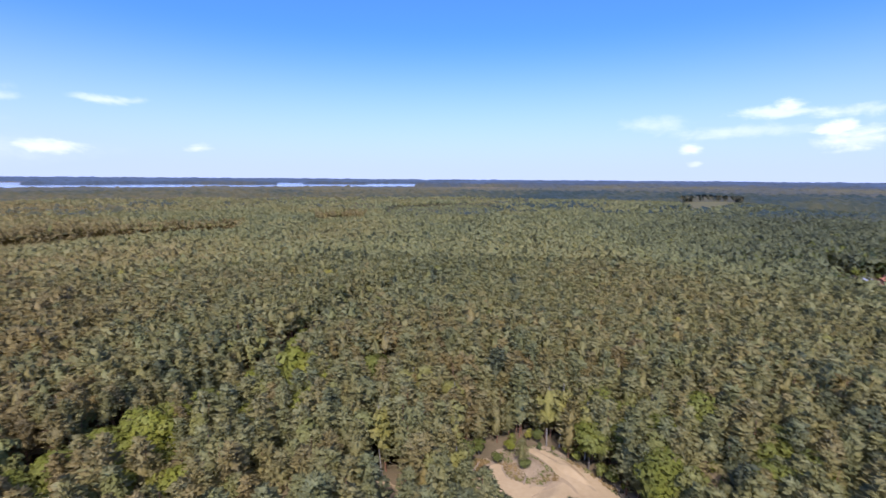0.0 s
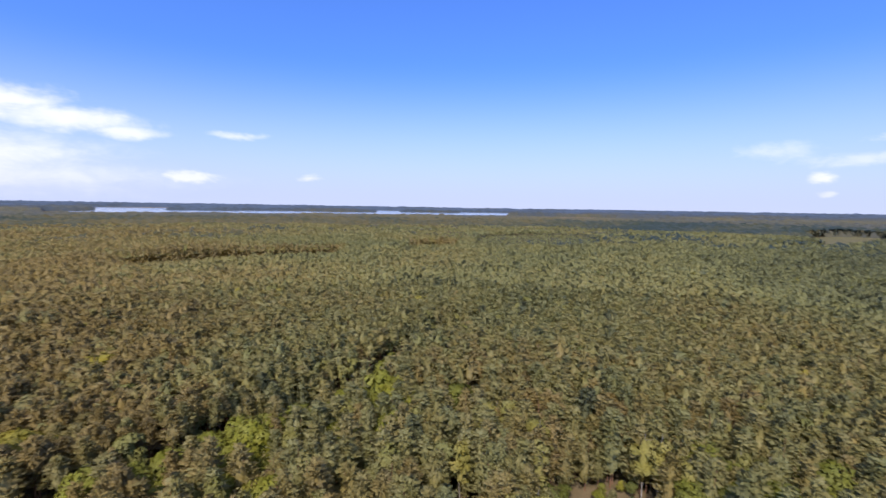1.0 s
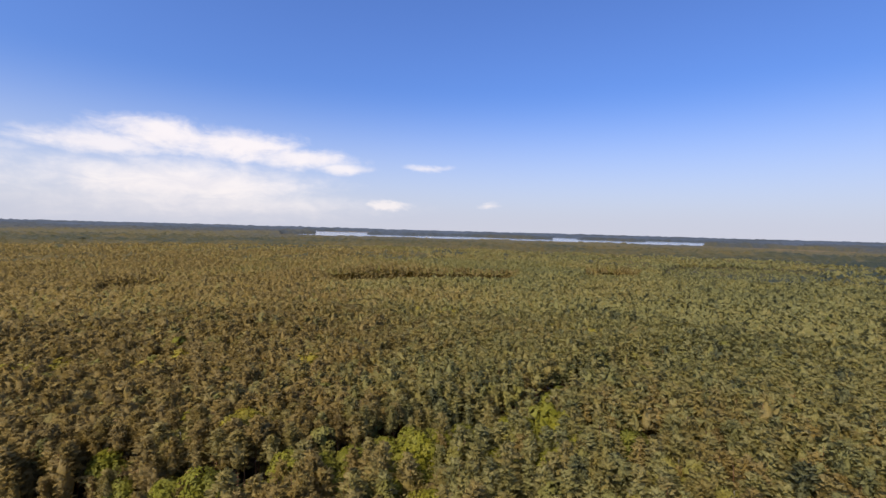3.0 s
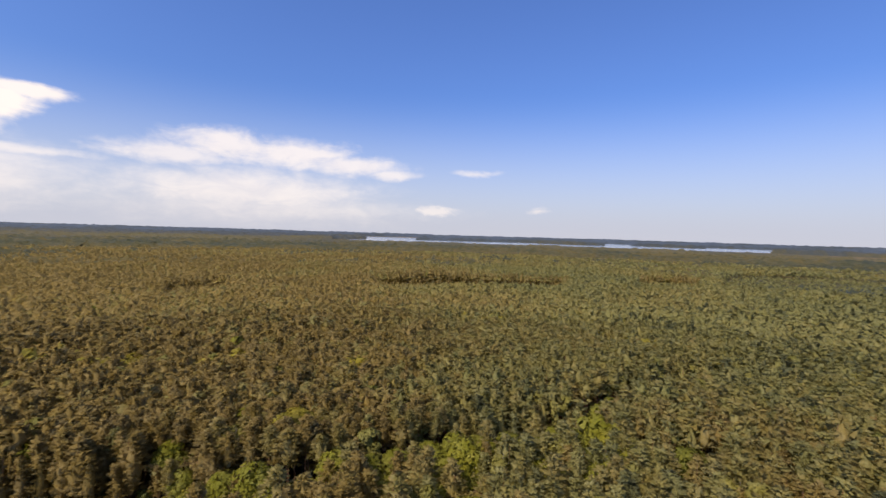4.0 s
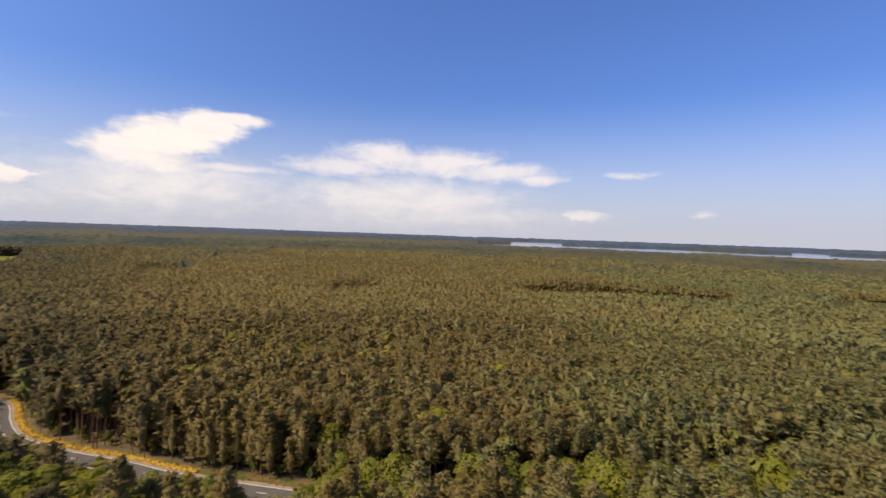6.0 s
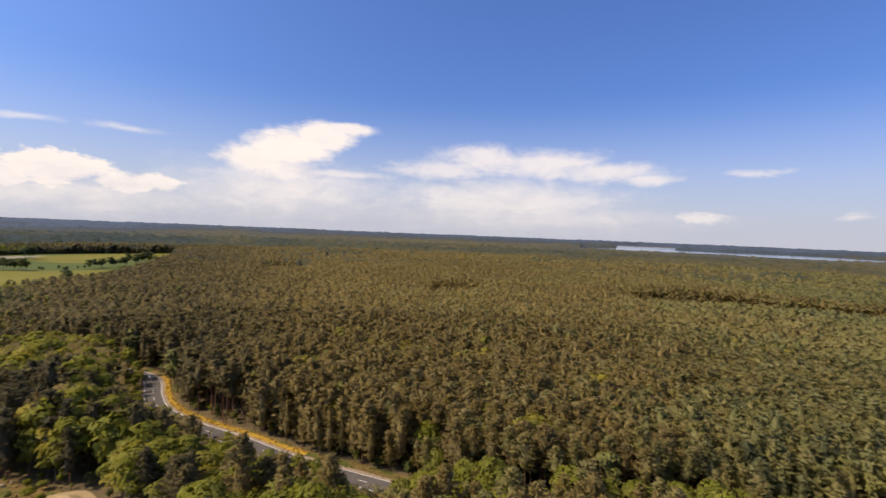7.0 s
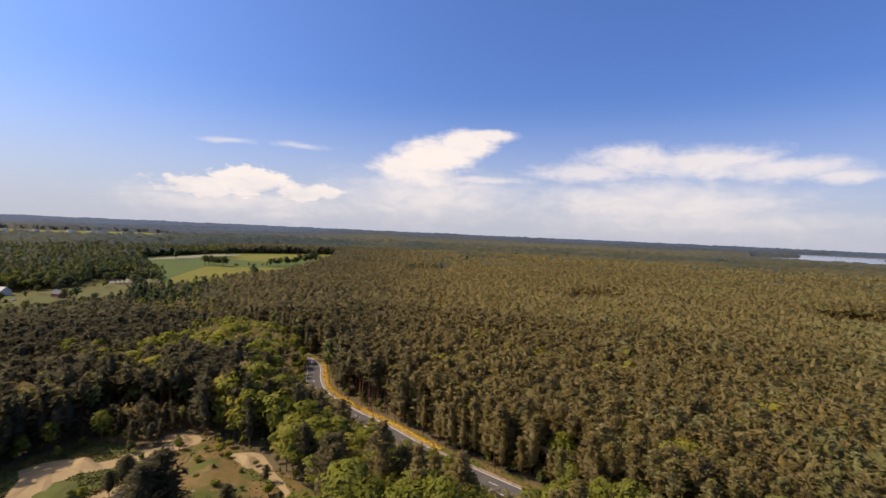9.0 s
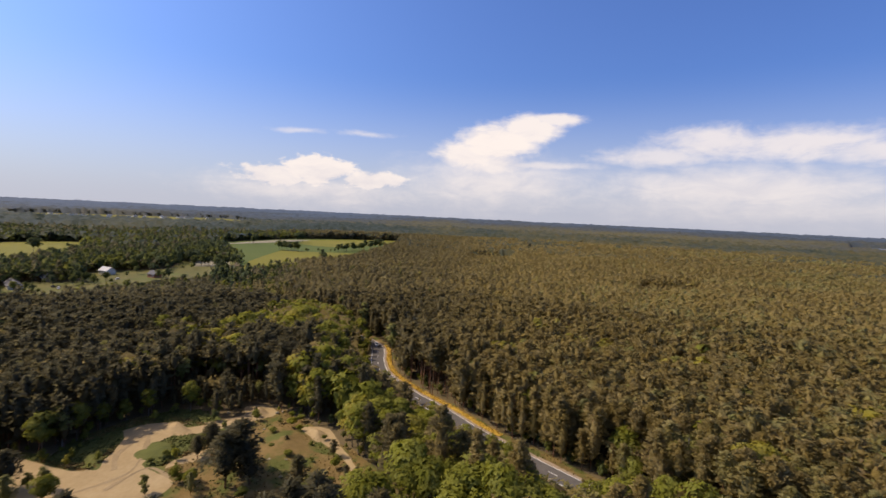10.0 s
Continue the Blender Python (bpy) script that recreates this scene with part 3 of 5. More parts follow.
def tufts(rng, at, size, lean, out, quads=False, along=None):
    """Small leaf clumps at the places given, facing up and outwards with a scatter."""
    n = len(at)
    normal = out + rng.normal(0, lean, (n, 3))
    normal /= np.linalg.norm(normal, axis=1)[:, None] + 1e-9
    side = np.cross(normal, rng.normal(0, 1, (n, 3)))
    if along is not None:
        # sprays of needles that point out along the bough
        side = along + rng.normal(0, 0.35, (n, 3))
        normal = normal - side * (normal * side).sum(1)[:, None] / ((side * side).sum(1)[:, None] + 1e-9)
        normal /= np.linalg.norm(normal, axis=1)[:, None] + 1e-9
    side /= np.linalg.norm(side, axis=1)[:, None] + 1e-9
    across = np.cross(normal, side)
    s = (size * rng.uniform(0.65, 1.3, n))[:, None]
    if quads:
        c = [at + side * s, at + across * s * 0.62 + normal * s * 0.18, at - side * s * 0.8, at - across * s * 0.62 - normal * s * 0.12]
        v = np.stack(c, 1).reshape(-1, 3)
        b = np.arange(n)[:, None] * 4
        f = np.concatenate([b + [0, 1, 2], b + [0, 2, 3]])
    else:
        c = [at + side * s * 1.2, at - side * s * 0.8 + across * s * 0.62, at - side * s * 0.7 - across * s * 0.62]
        v = np.stack(c, 1).reshape(-1, 3)
        f = np.arange(n)[:, None] * 3 + np.array([0, 1, 2])
    return v, f


def core(rng, rings, segs, jitter):
    """A lumpy closed body through (height, radius) rings."""
    v = []
    for z, r in rings:
        a = np.linspace(0, 2 * math.pi, segs, endpoint=False) + rng.uniform(0, 1)
        rr = r * rng.uniform(1 - jitter, 1 + jitter, segs)
        v.append(np.stack([np.cos(a) * rr, np.sin(a) * rr, z + rng.normal(0, 0.25, segs) * (r > 0.1)], 1))
    v = np.concatenate(v)
    i, j = np.meshgrid(np.arange(len(rings) - 1), np.arange(segs), indexing="ij")
    i, j = i.ravel(), j.ravel()
    k = (j + 1) % segs
    p, q, r, s = i * segs + j, i * segs + k, (i + 1) * segs + k, (i + 1) * segs + j
    return v, np.concatenate([np.stack([p, q, r], 1), np.stack([p, r, s], 1)])


def join(*pieces):
    vs, fs, base = [], [], 0
    for v, f in pieces:
        vs.append(v)
        fs.append(f + base)
        base += len(v)
    return np.concatenate(vs), np.concatenate(fs)


def swell(v, mid, wide, tall):
    """Directions away from the middle of a crown, for its soft shading."""
    n = (v - mid) / np.array([wide * wide, wide * wide, tall * tall]) + np.array([0, 0, 0.08 / tall])
    n = n / (np.linalg.norm(n, axis=1)[:, None] + 1e-9) + np.array([0, 0, 0.35])
    return n / (np.linalg.norm(n, axis=1)[:, None] + 1e-9)


def stem(rng, height, thick, segs=6, levels=5, limbs=0, from_h=0.5):
    """A tapered, slightly bent trunk with a few limbs."""
    bend = rng.normal(0, 0.25, 2)
    def tube(p0, p1, r0, r1, levels, segs, bend):
        v = []
        for k in range(levels):
            t = k / (levels - 1)
            mid = p0 * (1 - t) + p1 * t
            mid = mid + np.array([bend[0], bend[1], 0]) * math.sin(t * math.pi)
            r = r0 * (1 - t) + r1 * t
            way = (p1 - p0) / np.linalg.norm(p1 - p0)
            s = np.cross(way, [0.3, 0.9, 0.2]); s /= np.linalg.norm(s)
            u = np.cross(way, s)
            for j in range(segs):
                a = 2 * math.pi * j / segs
                v.append(mid + (s * math.cos(a) + u * math.sin(a)) * r)
        f = []
        for k in range(levels - 1):
            for j in range(segs):
                a, b = k * segs + j, k * segs + (j + 1) % segs
                f += [[a, b, b + segs], [a, b + segs, a + segs]]
        return np.array(v), np.array(f)
    pieces = [tube(np.array([0, 0, -0.3]), np.array([0, 0, height]), thick, thick * 0.25, levels, segs, bend)]
    for _ in range(limbs):
        h = rng.uniform(from_h, 0.92) * height
        a = rng.uniform(0, 2 * math.pi)
        ln = rng.uniform(1.2, 2.6)
        p0 = np.array([0, 0, h])
        p1 = p0 + np.array([math.cos(a) * ln, math.sin(a) * ln, rng.uniform(0.1, 1.1)])
        pieces.append(tube(p0, p1, thick * 0.3, thick * 0.1, 2, 4, (0, 0)))
    return join(*pieces)


def pine_crown(rng, H, clumps, per, size, wide=2.7, low=0.58, dome=3.0):
    """A pine's crown: flat clumps of needle sprays on boughs that wind up the stem, round a thin core."""
    base = H * rng.uniform(low - 0.05, low + 0.05)
    at, out, along = [], [], []
    for k in range(clumps):
        u = ((k + rng.uniform(0, 1)) / clumps) ** 0.8
        R = wide * min(1.0, 0.5 + 1.8 * u) * (1 - u ** dome) + 0.15
        a = k * 2.4 + rng.normal(0, 0.35)
        far = R * rng.uniform(0.45, 1.05)
        rad = wide * 0.40 * rng.uniform(0.75, 1.25) * (1.1 - 0.35 * u)
        c = np.array([math.cos(a) * far, math.sin(a) * far, base + (H - base) * u + 0.18 * far])
        d = rng.normal(0, 1, (per, 3))
        d /= np.linalg.norm(d, axis=1)[:, None]
        d[:, 2] = np.abs(d[:, 2]) * 0.9 - 0.2
        at.append(c + d * rad * rng.uniform(0.6, 1.05, (per, 1)) * np.array([1, 1, 0.55]))
        out.append(d + np.array([0, 0, 0.35]))
        along.append(d + np.array([math.cos(a), math.sin(a), 0.3]) * 0.9)
    out = np.concatenate(out)
    v, f = tufts(rng, np.concatenate(at), size, 0.5, out, False, np.concatenate(along))
    segs, steps = (7, [0.0, 0.16, 0.36, 0.56, 0.76, 0.9, 1.0]) if clumps > 20 else (5, [0.0, 0.3, 0.7, 1.0])
    c = core(rng, [(base + (H - base - 0.3) * u, 0.5 * wide * min(1.0, 0.5 + u * 1.8) * (1 - u ** dome) * (0.4 if u == 0 else 1) + 0.06) for u in steps], segs, 0.25)
    clump_out = np.repeat(out, 3, axis=0)
    v, f = join((v, f), c)
    puff = swell(v, np.array([0, 0, base + (H - base) * 0.3]), wide, (H - base) * 0.7)
    puff[:len(clump_out)] = puff[:len(clump_out)] * 0.5 + clump_out * 0.6
    return v, f, puff / (np.linalg.norm(puff, axis=1)[:, None] + 1e-9)


def leafy_crown(rng, H, wide, lumps, per, size, quads, low=0.22, tall=1.0):
    """A broad crown of several rounded boughs."""
    base = H * low
    mid = (H + base) / 2
    at, out, bodies = [], [], []
    for k in range(lumps):
        way = rng.normal(0, 1, 3)
        way /= np.linalg.norm(way)
        way[2] = way[2] * 0.9 + 0.18
        rad = rng.uniform(0.42, 0.62) * wide
        c = np.array([way[0] * wide * 0.62, way[1] * wide * 0.62, mid + way[2] * (H - base) * 0.5 * 0.66])
        d = rng.normal(0, 1, (per, 3))
        d /= np.linalg.norm(d, axis=1)[:, None]
        d[:, 2] = np.where(d[:, 2] < -0.25, -d[:, 2] * 0.8, d[:, 2])
        p = c + d * rad * rng.uniform(0.8, 1.08, (per, 1)) * np.array([1, 1, 0.8 * tall])
        p[:, 2] = np.minimum(p[:, 2], H)
        at.append(p)
        out.append(d + np.array([0, 0, 0.25]))
    v, f = tufts(rng, np.concatenate(at), size, 0.38, np.concatenate(out), quads)
    c = core(rng, [(base + (H - base) * 0.12, 0.15), (base + (H - base) * 0.35, wide * 0.40), (base + (H - base) * 0.65, wide * 0.36), (H * 0.82, 0.2)], 7, 0.22)
    k = 4 if quads else 3
    lumps_out = np.repeat(np.concatenate(out), k, axis=0)
    v, f = join((v, f), c)
    puff = swell(v, np.array([0, 0, mid - (H - base) * 0.12]), wide, (H - base) * 0.55)
    puff[:len(lumps_out)] = puff[:len(lumps_out)] * 0.45 + lumps_out * 0.65
    return v, f, puff / (np.linalg.norm(puff, axis=1)[:, None] + 1e-9)


build_verge_growth()
def far_crown(rng, H, wide, low, count, size):
    """A distant crown: a dome of a few large leaf clumps."""
    u = rng.uniform(0.0, 1.0, count) ** 0.75
    a = rng.uniform(0, 6.283, count)
    R = wide * (1 - u ** 2.6) * rng.uniform(0.75, 1.1, count)
    z = low + (H - low) * u
    at = np.stack([np.cos(a) * R, np.sin(a) * R, z], 1)
    out = np.stack([np.cos(a) * 0.8, np.sin(a) * 0.8, np.full(count, 0.55)], 1)
    v, f = tufts(rng, at, size, 0.3, out)
    return v, f, swell(v, np.array([0, 0, low + (H - low) * 0.25]), wide, (H - low) * 0.75)


R2 = np.random.default_rng(11)
PINE_H, BROAD_H, BIRCH_H = 18.5, 15.0, 17.0
SETS = {
    "pine": dict(
        near=[pine_crown(R2, PINE_H * R2.uniform(0.92, 1.06), 38, 19, 0.40) for _ in range(8)],
        some=[pine_crown(R2, PINE_H * R2.uniform(0.92, 1.06), 30, 13, 0.47) for _ in range(8)],
        mid=[pine_crown(R2, PINE_H * R2.uniform(0.92, 1.06), 16, 6, 0.74, 2.8, 0.62) for _ in range(10)],
        back=[pine_crown(R2, PINE_H * R2.uniform(0.92, 1.06), 11, 5, 0.96, 2.8, 0.64) for _ in range(8)],
        far=[far_crown(R2, PINE_H, 3.1, 12.8, 15, 1.2) for _ in range(10)],
        rim=[far_crown(R2, PINE_H, 2.9, 12.5, 7, 1.7) for _ in range(8)],
        stem=[stem(R2, PINE_H * 0.95, 0.2, 7, 5, 6, 0.45) for _ in range(6)], thin=stem(R2, PINE_H * 0.9, 0.2, 4, 2)),
    "open": dict(
        near=[pine_crown(R2, PINE_H * R2.uniform(0.90, 1.06), 58, 19, 0.43, 3.6, 0.20, 2.5) for _ in range(8)],
        some=[pine_crown(R2, PINE_H * R2.uniform(0.90, 1.06), 44, 17, 0.50, 3.5, 0.20, 2.5) for _ in range(6)],
        mid=[pine_crown(R2, PINE_H * R2.uniform(0.90, 1.06), 24, 6, 0.95, 3.4, 0.20, 2.5) for _ in range(6)],
        far=[far_crown(R2, PINE_H, 3.0, 1.5, 30, 1.4) for _ in range(8)],
        stem=[stem(R2, PINE_H * 0.95, 0.22, 7, 5, 4, 0.3) for _ in range(6)], thin=stem(R2, PINE_H * 0.9, 0.18, 4, 2)),
    "broad": dict(
        near=[leafy_crown(R2, BROAD_H, 4.6, 17, 84, 0.50, False) for _ in range(5)],
        some=[leafy_crown(R2, BROAD_H, 4.5, 14, 70, 0.62, False) for _ in range(5)],
        mid=[leafy_crown(R2, BROAD_H, 4.3, 10, 18, 1.02, False) for _ in range(6)],
        far=[far_crown(R2, BROAD_H, 4.4, 2.0, 32, 1.6) for _ in range(8)],
        stem=[stem(R2, BROAD_H * 0.7, 0.26, 7, 4, 5, 0.35) for _ in range(5)], thin=stem(R2, BROAD_H * 0.6, 0.2, 4, 2)),
    "birch": dict(
        near=[leafy_crown(R2, BIRCH_H, 2.7, 13, 48, 0.50, False, 0.16, 1.3) for _ in range(4)],
        some=[leafy_crown(R2, BIRCH_H, 2.7, 11, 36, 0.62, False, 0.16, 1.3) for _ in range(4)],
        mid=[leafy_crown(R2, BIRCH_H, 2.5, 8, 13, 0.95, False, 0.28, 1.3) for _ in range(5)],
        far=[far_crown(R2, BIRCH_H, 2.8, 4.0, 30, 1.2) for _ in range(6)],
        stem=[stem(R2, BIRCH_H * 0.9, 0.15, 6, 5, 5, 0.4) for _ in range(4)], thin=stem(R2, BIRCH_H * 0.7, 0.13, 4, 2)),
}
LEAF = {"pine": (pine_one, pine_many), "open": (pine_one, pine_many), "broad": (broad_one, broad_many), "birch": (birch_one, birch_many)}
BARK = {"pine": bark_pine, "open": bark_pine, "broad": bark_grey, "birch": bark_birch}
WORDS = {
    "pine": ("pine_tree", "tall Scots pine with olive-green needles on a reddish trunk", "pine tree", "pine_forest", "dense olive-brown pine wood of slender trees"),
    "open": ("pine_tree", "broad low-branched pine with olive-green needles at the wood's edge", "pine tree", "pine_forest", "broad low-branched pines near the clearings and the road"),
    "broad": ("broadleaf_tree", "broad bright-green leafy tree with a rounded crown", "tree", "broadleaf_wood", "bright green leafy trees among the pines"),
    "birch": ("birch_tree", "slim yellow-green birch with a pale trunk", "birch", "birch_wood", "pale yellow-green birches among the pines"),
}

# where leafy trees stand among the pines: centre, half sizes, turn, share
LEAFY_WEST = [
    (-222, -76, 32, 19, 10, 1.0), (-190, -96, 20, 9, 0, 1.0), (-176, -106, 26, 9, 60, 0.75), (-178, -42, 20, 13, 40, 0.95),
    (-152, -38, 16, 12, 40, 0.9), (-126, -24, 18, 12, 45, 0.95), (-103, -16, 20, 13, 45, 0.95), (-86, -6, 20, 14, 40, 0.95),
    (-103, 14, 18, 8, 45, 0.75), (-118, -93, 6, 5, 0, 0.7), (-140, -106, 7, 6, 0, 0.7), (-193, 99, 6, 5, 0, 0.8),
]
NORTH_SPOTS = [
    (-63, 88, 7, 10), (-50, 76, 7, 5), (-40, 122, 5, 8), (-50, 122, 4, 4), (-34, 104, 4, 4), (-33, 117, 4, 6), (-46, 139, 6, 5), (-44, 101, 5, 4), (-42, 87, 4, 4), (8, 94, 3, 3),
    (28, 115, 4, 4), (11, 130, 5, 4), (58, 102, 6, 6), (40, 105, 4, 4), (70, 92, 6, 6), (45, 94, 5, 4), (66, 80, 7, 6), (41, 78, 5, 5),
    (80, 92, 5, 5), (-113, 45, 9, 6), (-98, 41, 6, 6), (-68, 74, 5, 5), (-20, 129, 5, 5),
]
LEAFY_NORTH = [(x, y, a, b, 0, 0.85 if x < -28 else 0.6) for x, y, a, b in NORTH_SPOTS]
LEAFY = LEAFY_WEST + LEAFY_NORTH
# where birches have turned yellowish
GOLDEN = [(-197, 58, 9, 13, 0), (-176, 90, 6, 6, 0), (-175, 21, 6, 6, 0), (-217, 40, 5, 5, 0), (-128, 116, 5, 4, 0), (-72, 242, 12, 7, 0), (-150, 234, 14, 6, 0), (-104, 73, 6, 7, 0)]
R3 = np.random.default_rng(23)


def scatter(spacing, half):
    g = np.arange(-half, half, spacing)
    x, y = np.meshgrid(g, g)
    x[1::2] += spacing / 2
    x, y = x.ravel(), y.ravel()
    return x + R3.uniform(-0.45, 0.45, x.size) * spacing, y + R3.uniform(-0.45, 0.45, x.size) * spacing


def plan_trees():
    """All single trees of the wood: x, y, size, kind, tint, distance from the clearing's middle, in view or not."""
    xs, ys, cl = [], [], []
    for spacing, lo, hi in ((3.5, 0, 290), (4.4, 290, 740), (5.5, 740, 1160)):
        x, y = scatter(spacing, hi + 10)
        r = np.hypot(x, y)
        a = left_of_ahead(x, y)
        seen = (a > -52) & (a < 146)
        keep = (r >= lo) & (r < hi) & (seen | ((R3.random(x.size) < 0.30) & (hi < 1000)))
        x, y, seen = x[keep], y[keep], seen[keep]
        free = ~open_land(x, y)
        xs.append(x[free]); ys.append(y[free]); cl.append(seen[free])
    x, y, seen = np.concatenate(xs), np.concatenate(ys), np.concatenate(cl)
    n = x.size
    size = 0.82 + 0.20 * wave(x, y, 60, 1.0) + 0.10 * wave(x, y, 24, 3.0) + 0.06 * R3.normal(0, 1, n) + 0.08 * wave(x, y, 11, 4.0)
    share = np.where(np.hypot(x, y) < 160, 0.10, 0.045) + 0.12 * ease(wave(x, y, 46, 6.0), 0.62, 0.9)
    a = left_of_ahead(x, y)
    share = np.maximum(share, 0.95 * ease(a, 107, 113) * ease(np.hypot(x, y), 300, 380))
    share = np.maximum(share, 0.55 * ease(a, -18, -42) * ease(np.hypot(x, y), 230, 420))
    lush = np.zeros(n, bool)
    for cx, cy, ra, rb, turn, s in LEAFY:
        c, d = math.cos(radians(turn)), math.sin(radians(turn))
        u, v = ((x - cx) * c + (y - cy) * d) / ra, (-(x - cx) * d + (y - cy) * c) / rb
        patch = u * u + v * v < 1.3 + 0.5 * (wave(x, y, 8, 7.0) - 0.5)
        share = np.where(patch, s, share)
        lush |= patch & (np.hypot(x, y) > 140)
    d = off_line(ROAD, x, y)
    row = (x > -102) & (x < -30) & (d > 0) & (d < 13)
    share = np.where(row, np.maximum(share, 0.5), share)
    share = np.where((x > -236) & (x <= -80) & (d > 0) & (d < 42) & (y > -60), 0.80, share)
    kind = np.where(R3.random(n) < share, 1, 0)
    loose = (kind == 1) & (share < 0.2) & (R3.random(n) < 0.75)
    kind = np.where(loose, 2, kind)
    kind = np.where((kind == 0) & (R3.random(n) < 0.012), 2, kind)
    gold = np.zeros(n, bool)
    for cx, cy, ra, rb, turn in GOLDEN:
        e, g = math.cos(radians(turn)), math.sin(radians(turn))
        u, v = ((x - cx) * e + (y - cy) * g) / ra, (-(x - cx) * g + (y - cy) * e) / rb
        gold |= (u * u + v * v < 1.0 + 0.8 * (wave(x, y, 7, 7.0) - 0.5)) & (R3.random(n) < 0.92)
    kind = np.where(gold, 1, kind)
    young = inside(CLEARINGS[0], x, y)
    lush |= gold
    tint = 0.26 + 0.32 * wave(x, y, 90, 8.0) + 0.10 * (wave(x, y, 17, 2.0) - 0.5) + R3.normal(0, 1.0, n) * np.where(np.hypot(x, y) < 170, 0.11, 0.045) - 0.25 * (R3.random(n) < 0.05)
    lush_far = lush & (np.hypot(x, y) > 140)
    tint = np.where(lush_far, 0.64 + R3.normal(0, 0.16, n), tint)
    roadside = (x > -236) & (x <= -80) & (d > 0) & (d < 42) & (y > -60)
    tint = np.where((kind == 1) & (np.hypot(x, y) < 300), np.maximum(tint, 0.26), tint)
    tint = np.where(roadside & (kind == 1), 0.58 + R3.normal(0, 0.18, n), tint)
    # the backlit dark of the pines towards the west goes into their tint
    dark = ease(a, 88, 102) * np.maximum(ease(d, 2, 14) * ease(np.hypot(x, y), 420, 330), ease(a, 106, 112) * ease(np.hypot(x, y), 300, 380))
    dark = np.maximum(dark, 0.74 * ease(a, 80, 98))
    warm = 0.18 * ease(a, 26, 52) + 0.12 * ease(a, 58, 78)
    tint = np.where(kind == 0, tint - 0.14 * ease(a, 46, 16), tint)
    # far western leafy trees sink towards the hazy bluish stop
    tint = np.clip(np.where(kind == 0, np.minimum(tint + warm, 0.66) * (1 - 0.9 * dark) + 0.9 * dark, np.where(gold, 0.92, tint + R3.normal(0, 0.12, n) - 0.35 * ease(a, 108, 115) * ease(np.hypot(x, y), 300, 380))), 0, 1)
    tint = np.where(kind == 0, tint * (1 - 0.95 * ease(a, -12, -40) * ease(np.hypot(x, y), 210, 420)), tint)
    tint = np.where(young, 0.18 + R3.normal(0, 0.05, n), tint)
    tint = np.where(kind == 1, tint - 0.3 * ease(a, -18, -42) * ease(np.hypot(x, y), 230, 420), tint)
    leafy = (kind == 1) & (np.hypot(x, y) < 300)
    tint = np.where(leafy, np.maximum(tint, 0.46 + 0.2 * wave(x, y, 9, 4.0)), tint)
    tint = np.where(leafy & (x > -28), np.minimum(tint, 0.34 + 0.1 * wave(x, y, 7, 1.0)), tint)
    size = size * growth(x, y)
    size = np.where(kind == 1, size * np.where(lush, R3.uniform(0.98, 1.26, n), R3.uniform(0.70, 1.08, n)), size)
    size = np.where((d > 3) & (d < 13) & (x > -215) & (x < -100), size * 0.74, size)
    # trees stand lower along the road and round the clearings
    size = np.where((np.abs(d) < 11) & (x < -104) & (kind == 0) & (R3.random(n) < 0.35), size * 0.72, size)
    size = np.where(row & (kind == 1), size * R3.uniform(0.85, 1.1, n), size)
    # only low growth between the sandy ground and this bend, so that the road shows
    size = np.where((a > 71.5) & (a < 78.5) & (d > 0) & (d < 26) & (np.hypot(x, y) > 85), np.minimum(size, np.maximum(0.10, d * 0.026)), size)
    # near the clearings and this side of the road the pines stand wider and are branched low
    rim = np.zeros(n, bool)
    for dx, dy in ((7, 0), (-7, 0), (0, 7), (0, -7), (5, 5), (-5, 5), (5, -5), (-5, -5)):
        reach = np.where(np.hypot(x, y) > 200, 1.9, 1.0)
        rim |= open_land(x + dx * reach, y + dy * reach)
    near = (d > 0) & (np.hypot(x, y) < 135)
    rim &= ~((d < 0) & (d > -18) & (wave(x, y, 24, 5.0) > np.where(x > -104, 0.60, 0.78)))
    kind = np.where((kind == 0) & (rim | near), 3, kind)
    wall = stand_wall(x, y)
    kind = np.where((kind == 0) & wall, 3, kind)
    tint = np.where(wall & (kind == 3), 0.70, tint)
    size = np.where(kind == 3, size * np.where(wall, 1.0, np.where(near, R3.uniform(0.80, 1.02, n), R3.uniform(0.78, 0.98, n))), size)
    # leafy trees are wide: thin their neighbours
    keep = (size > 0.3) & ~(((kind == 1) & (R3.random(n) < 0.42)) | ((kind == 3) & near & (R3.random(n) < 0.28)))
    return x[keep], y[keep], size[keep], kind[keep], tint[keep], seen[keep]


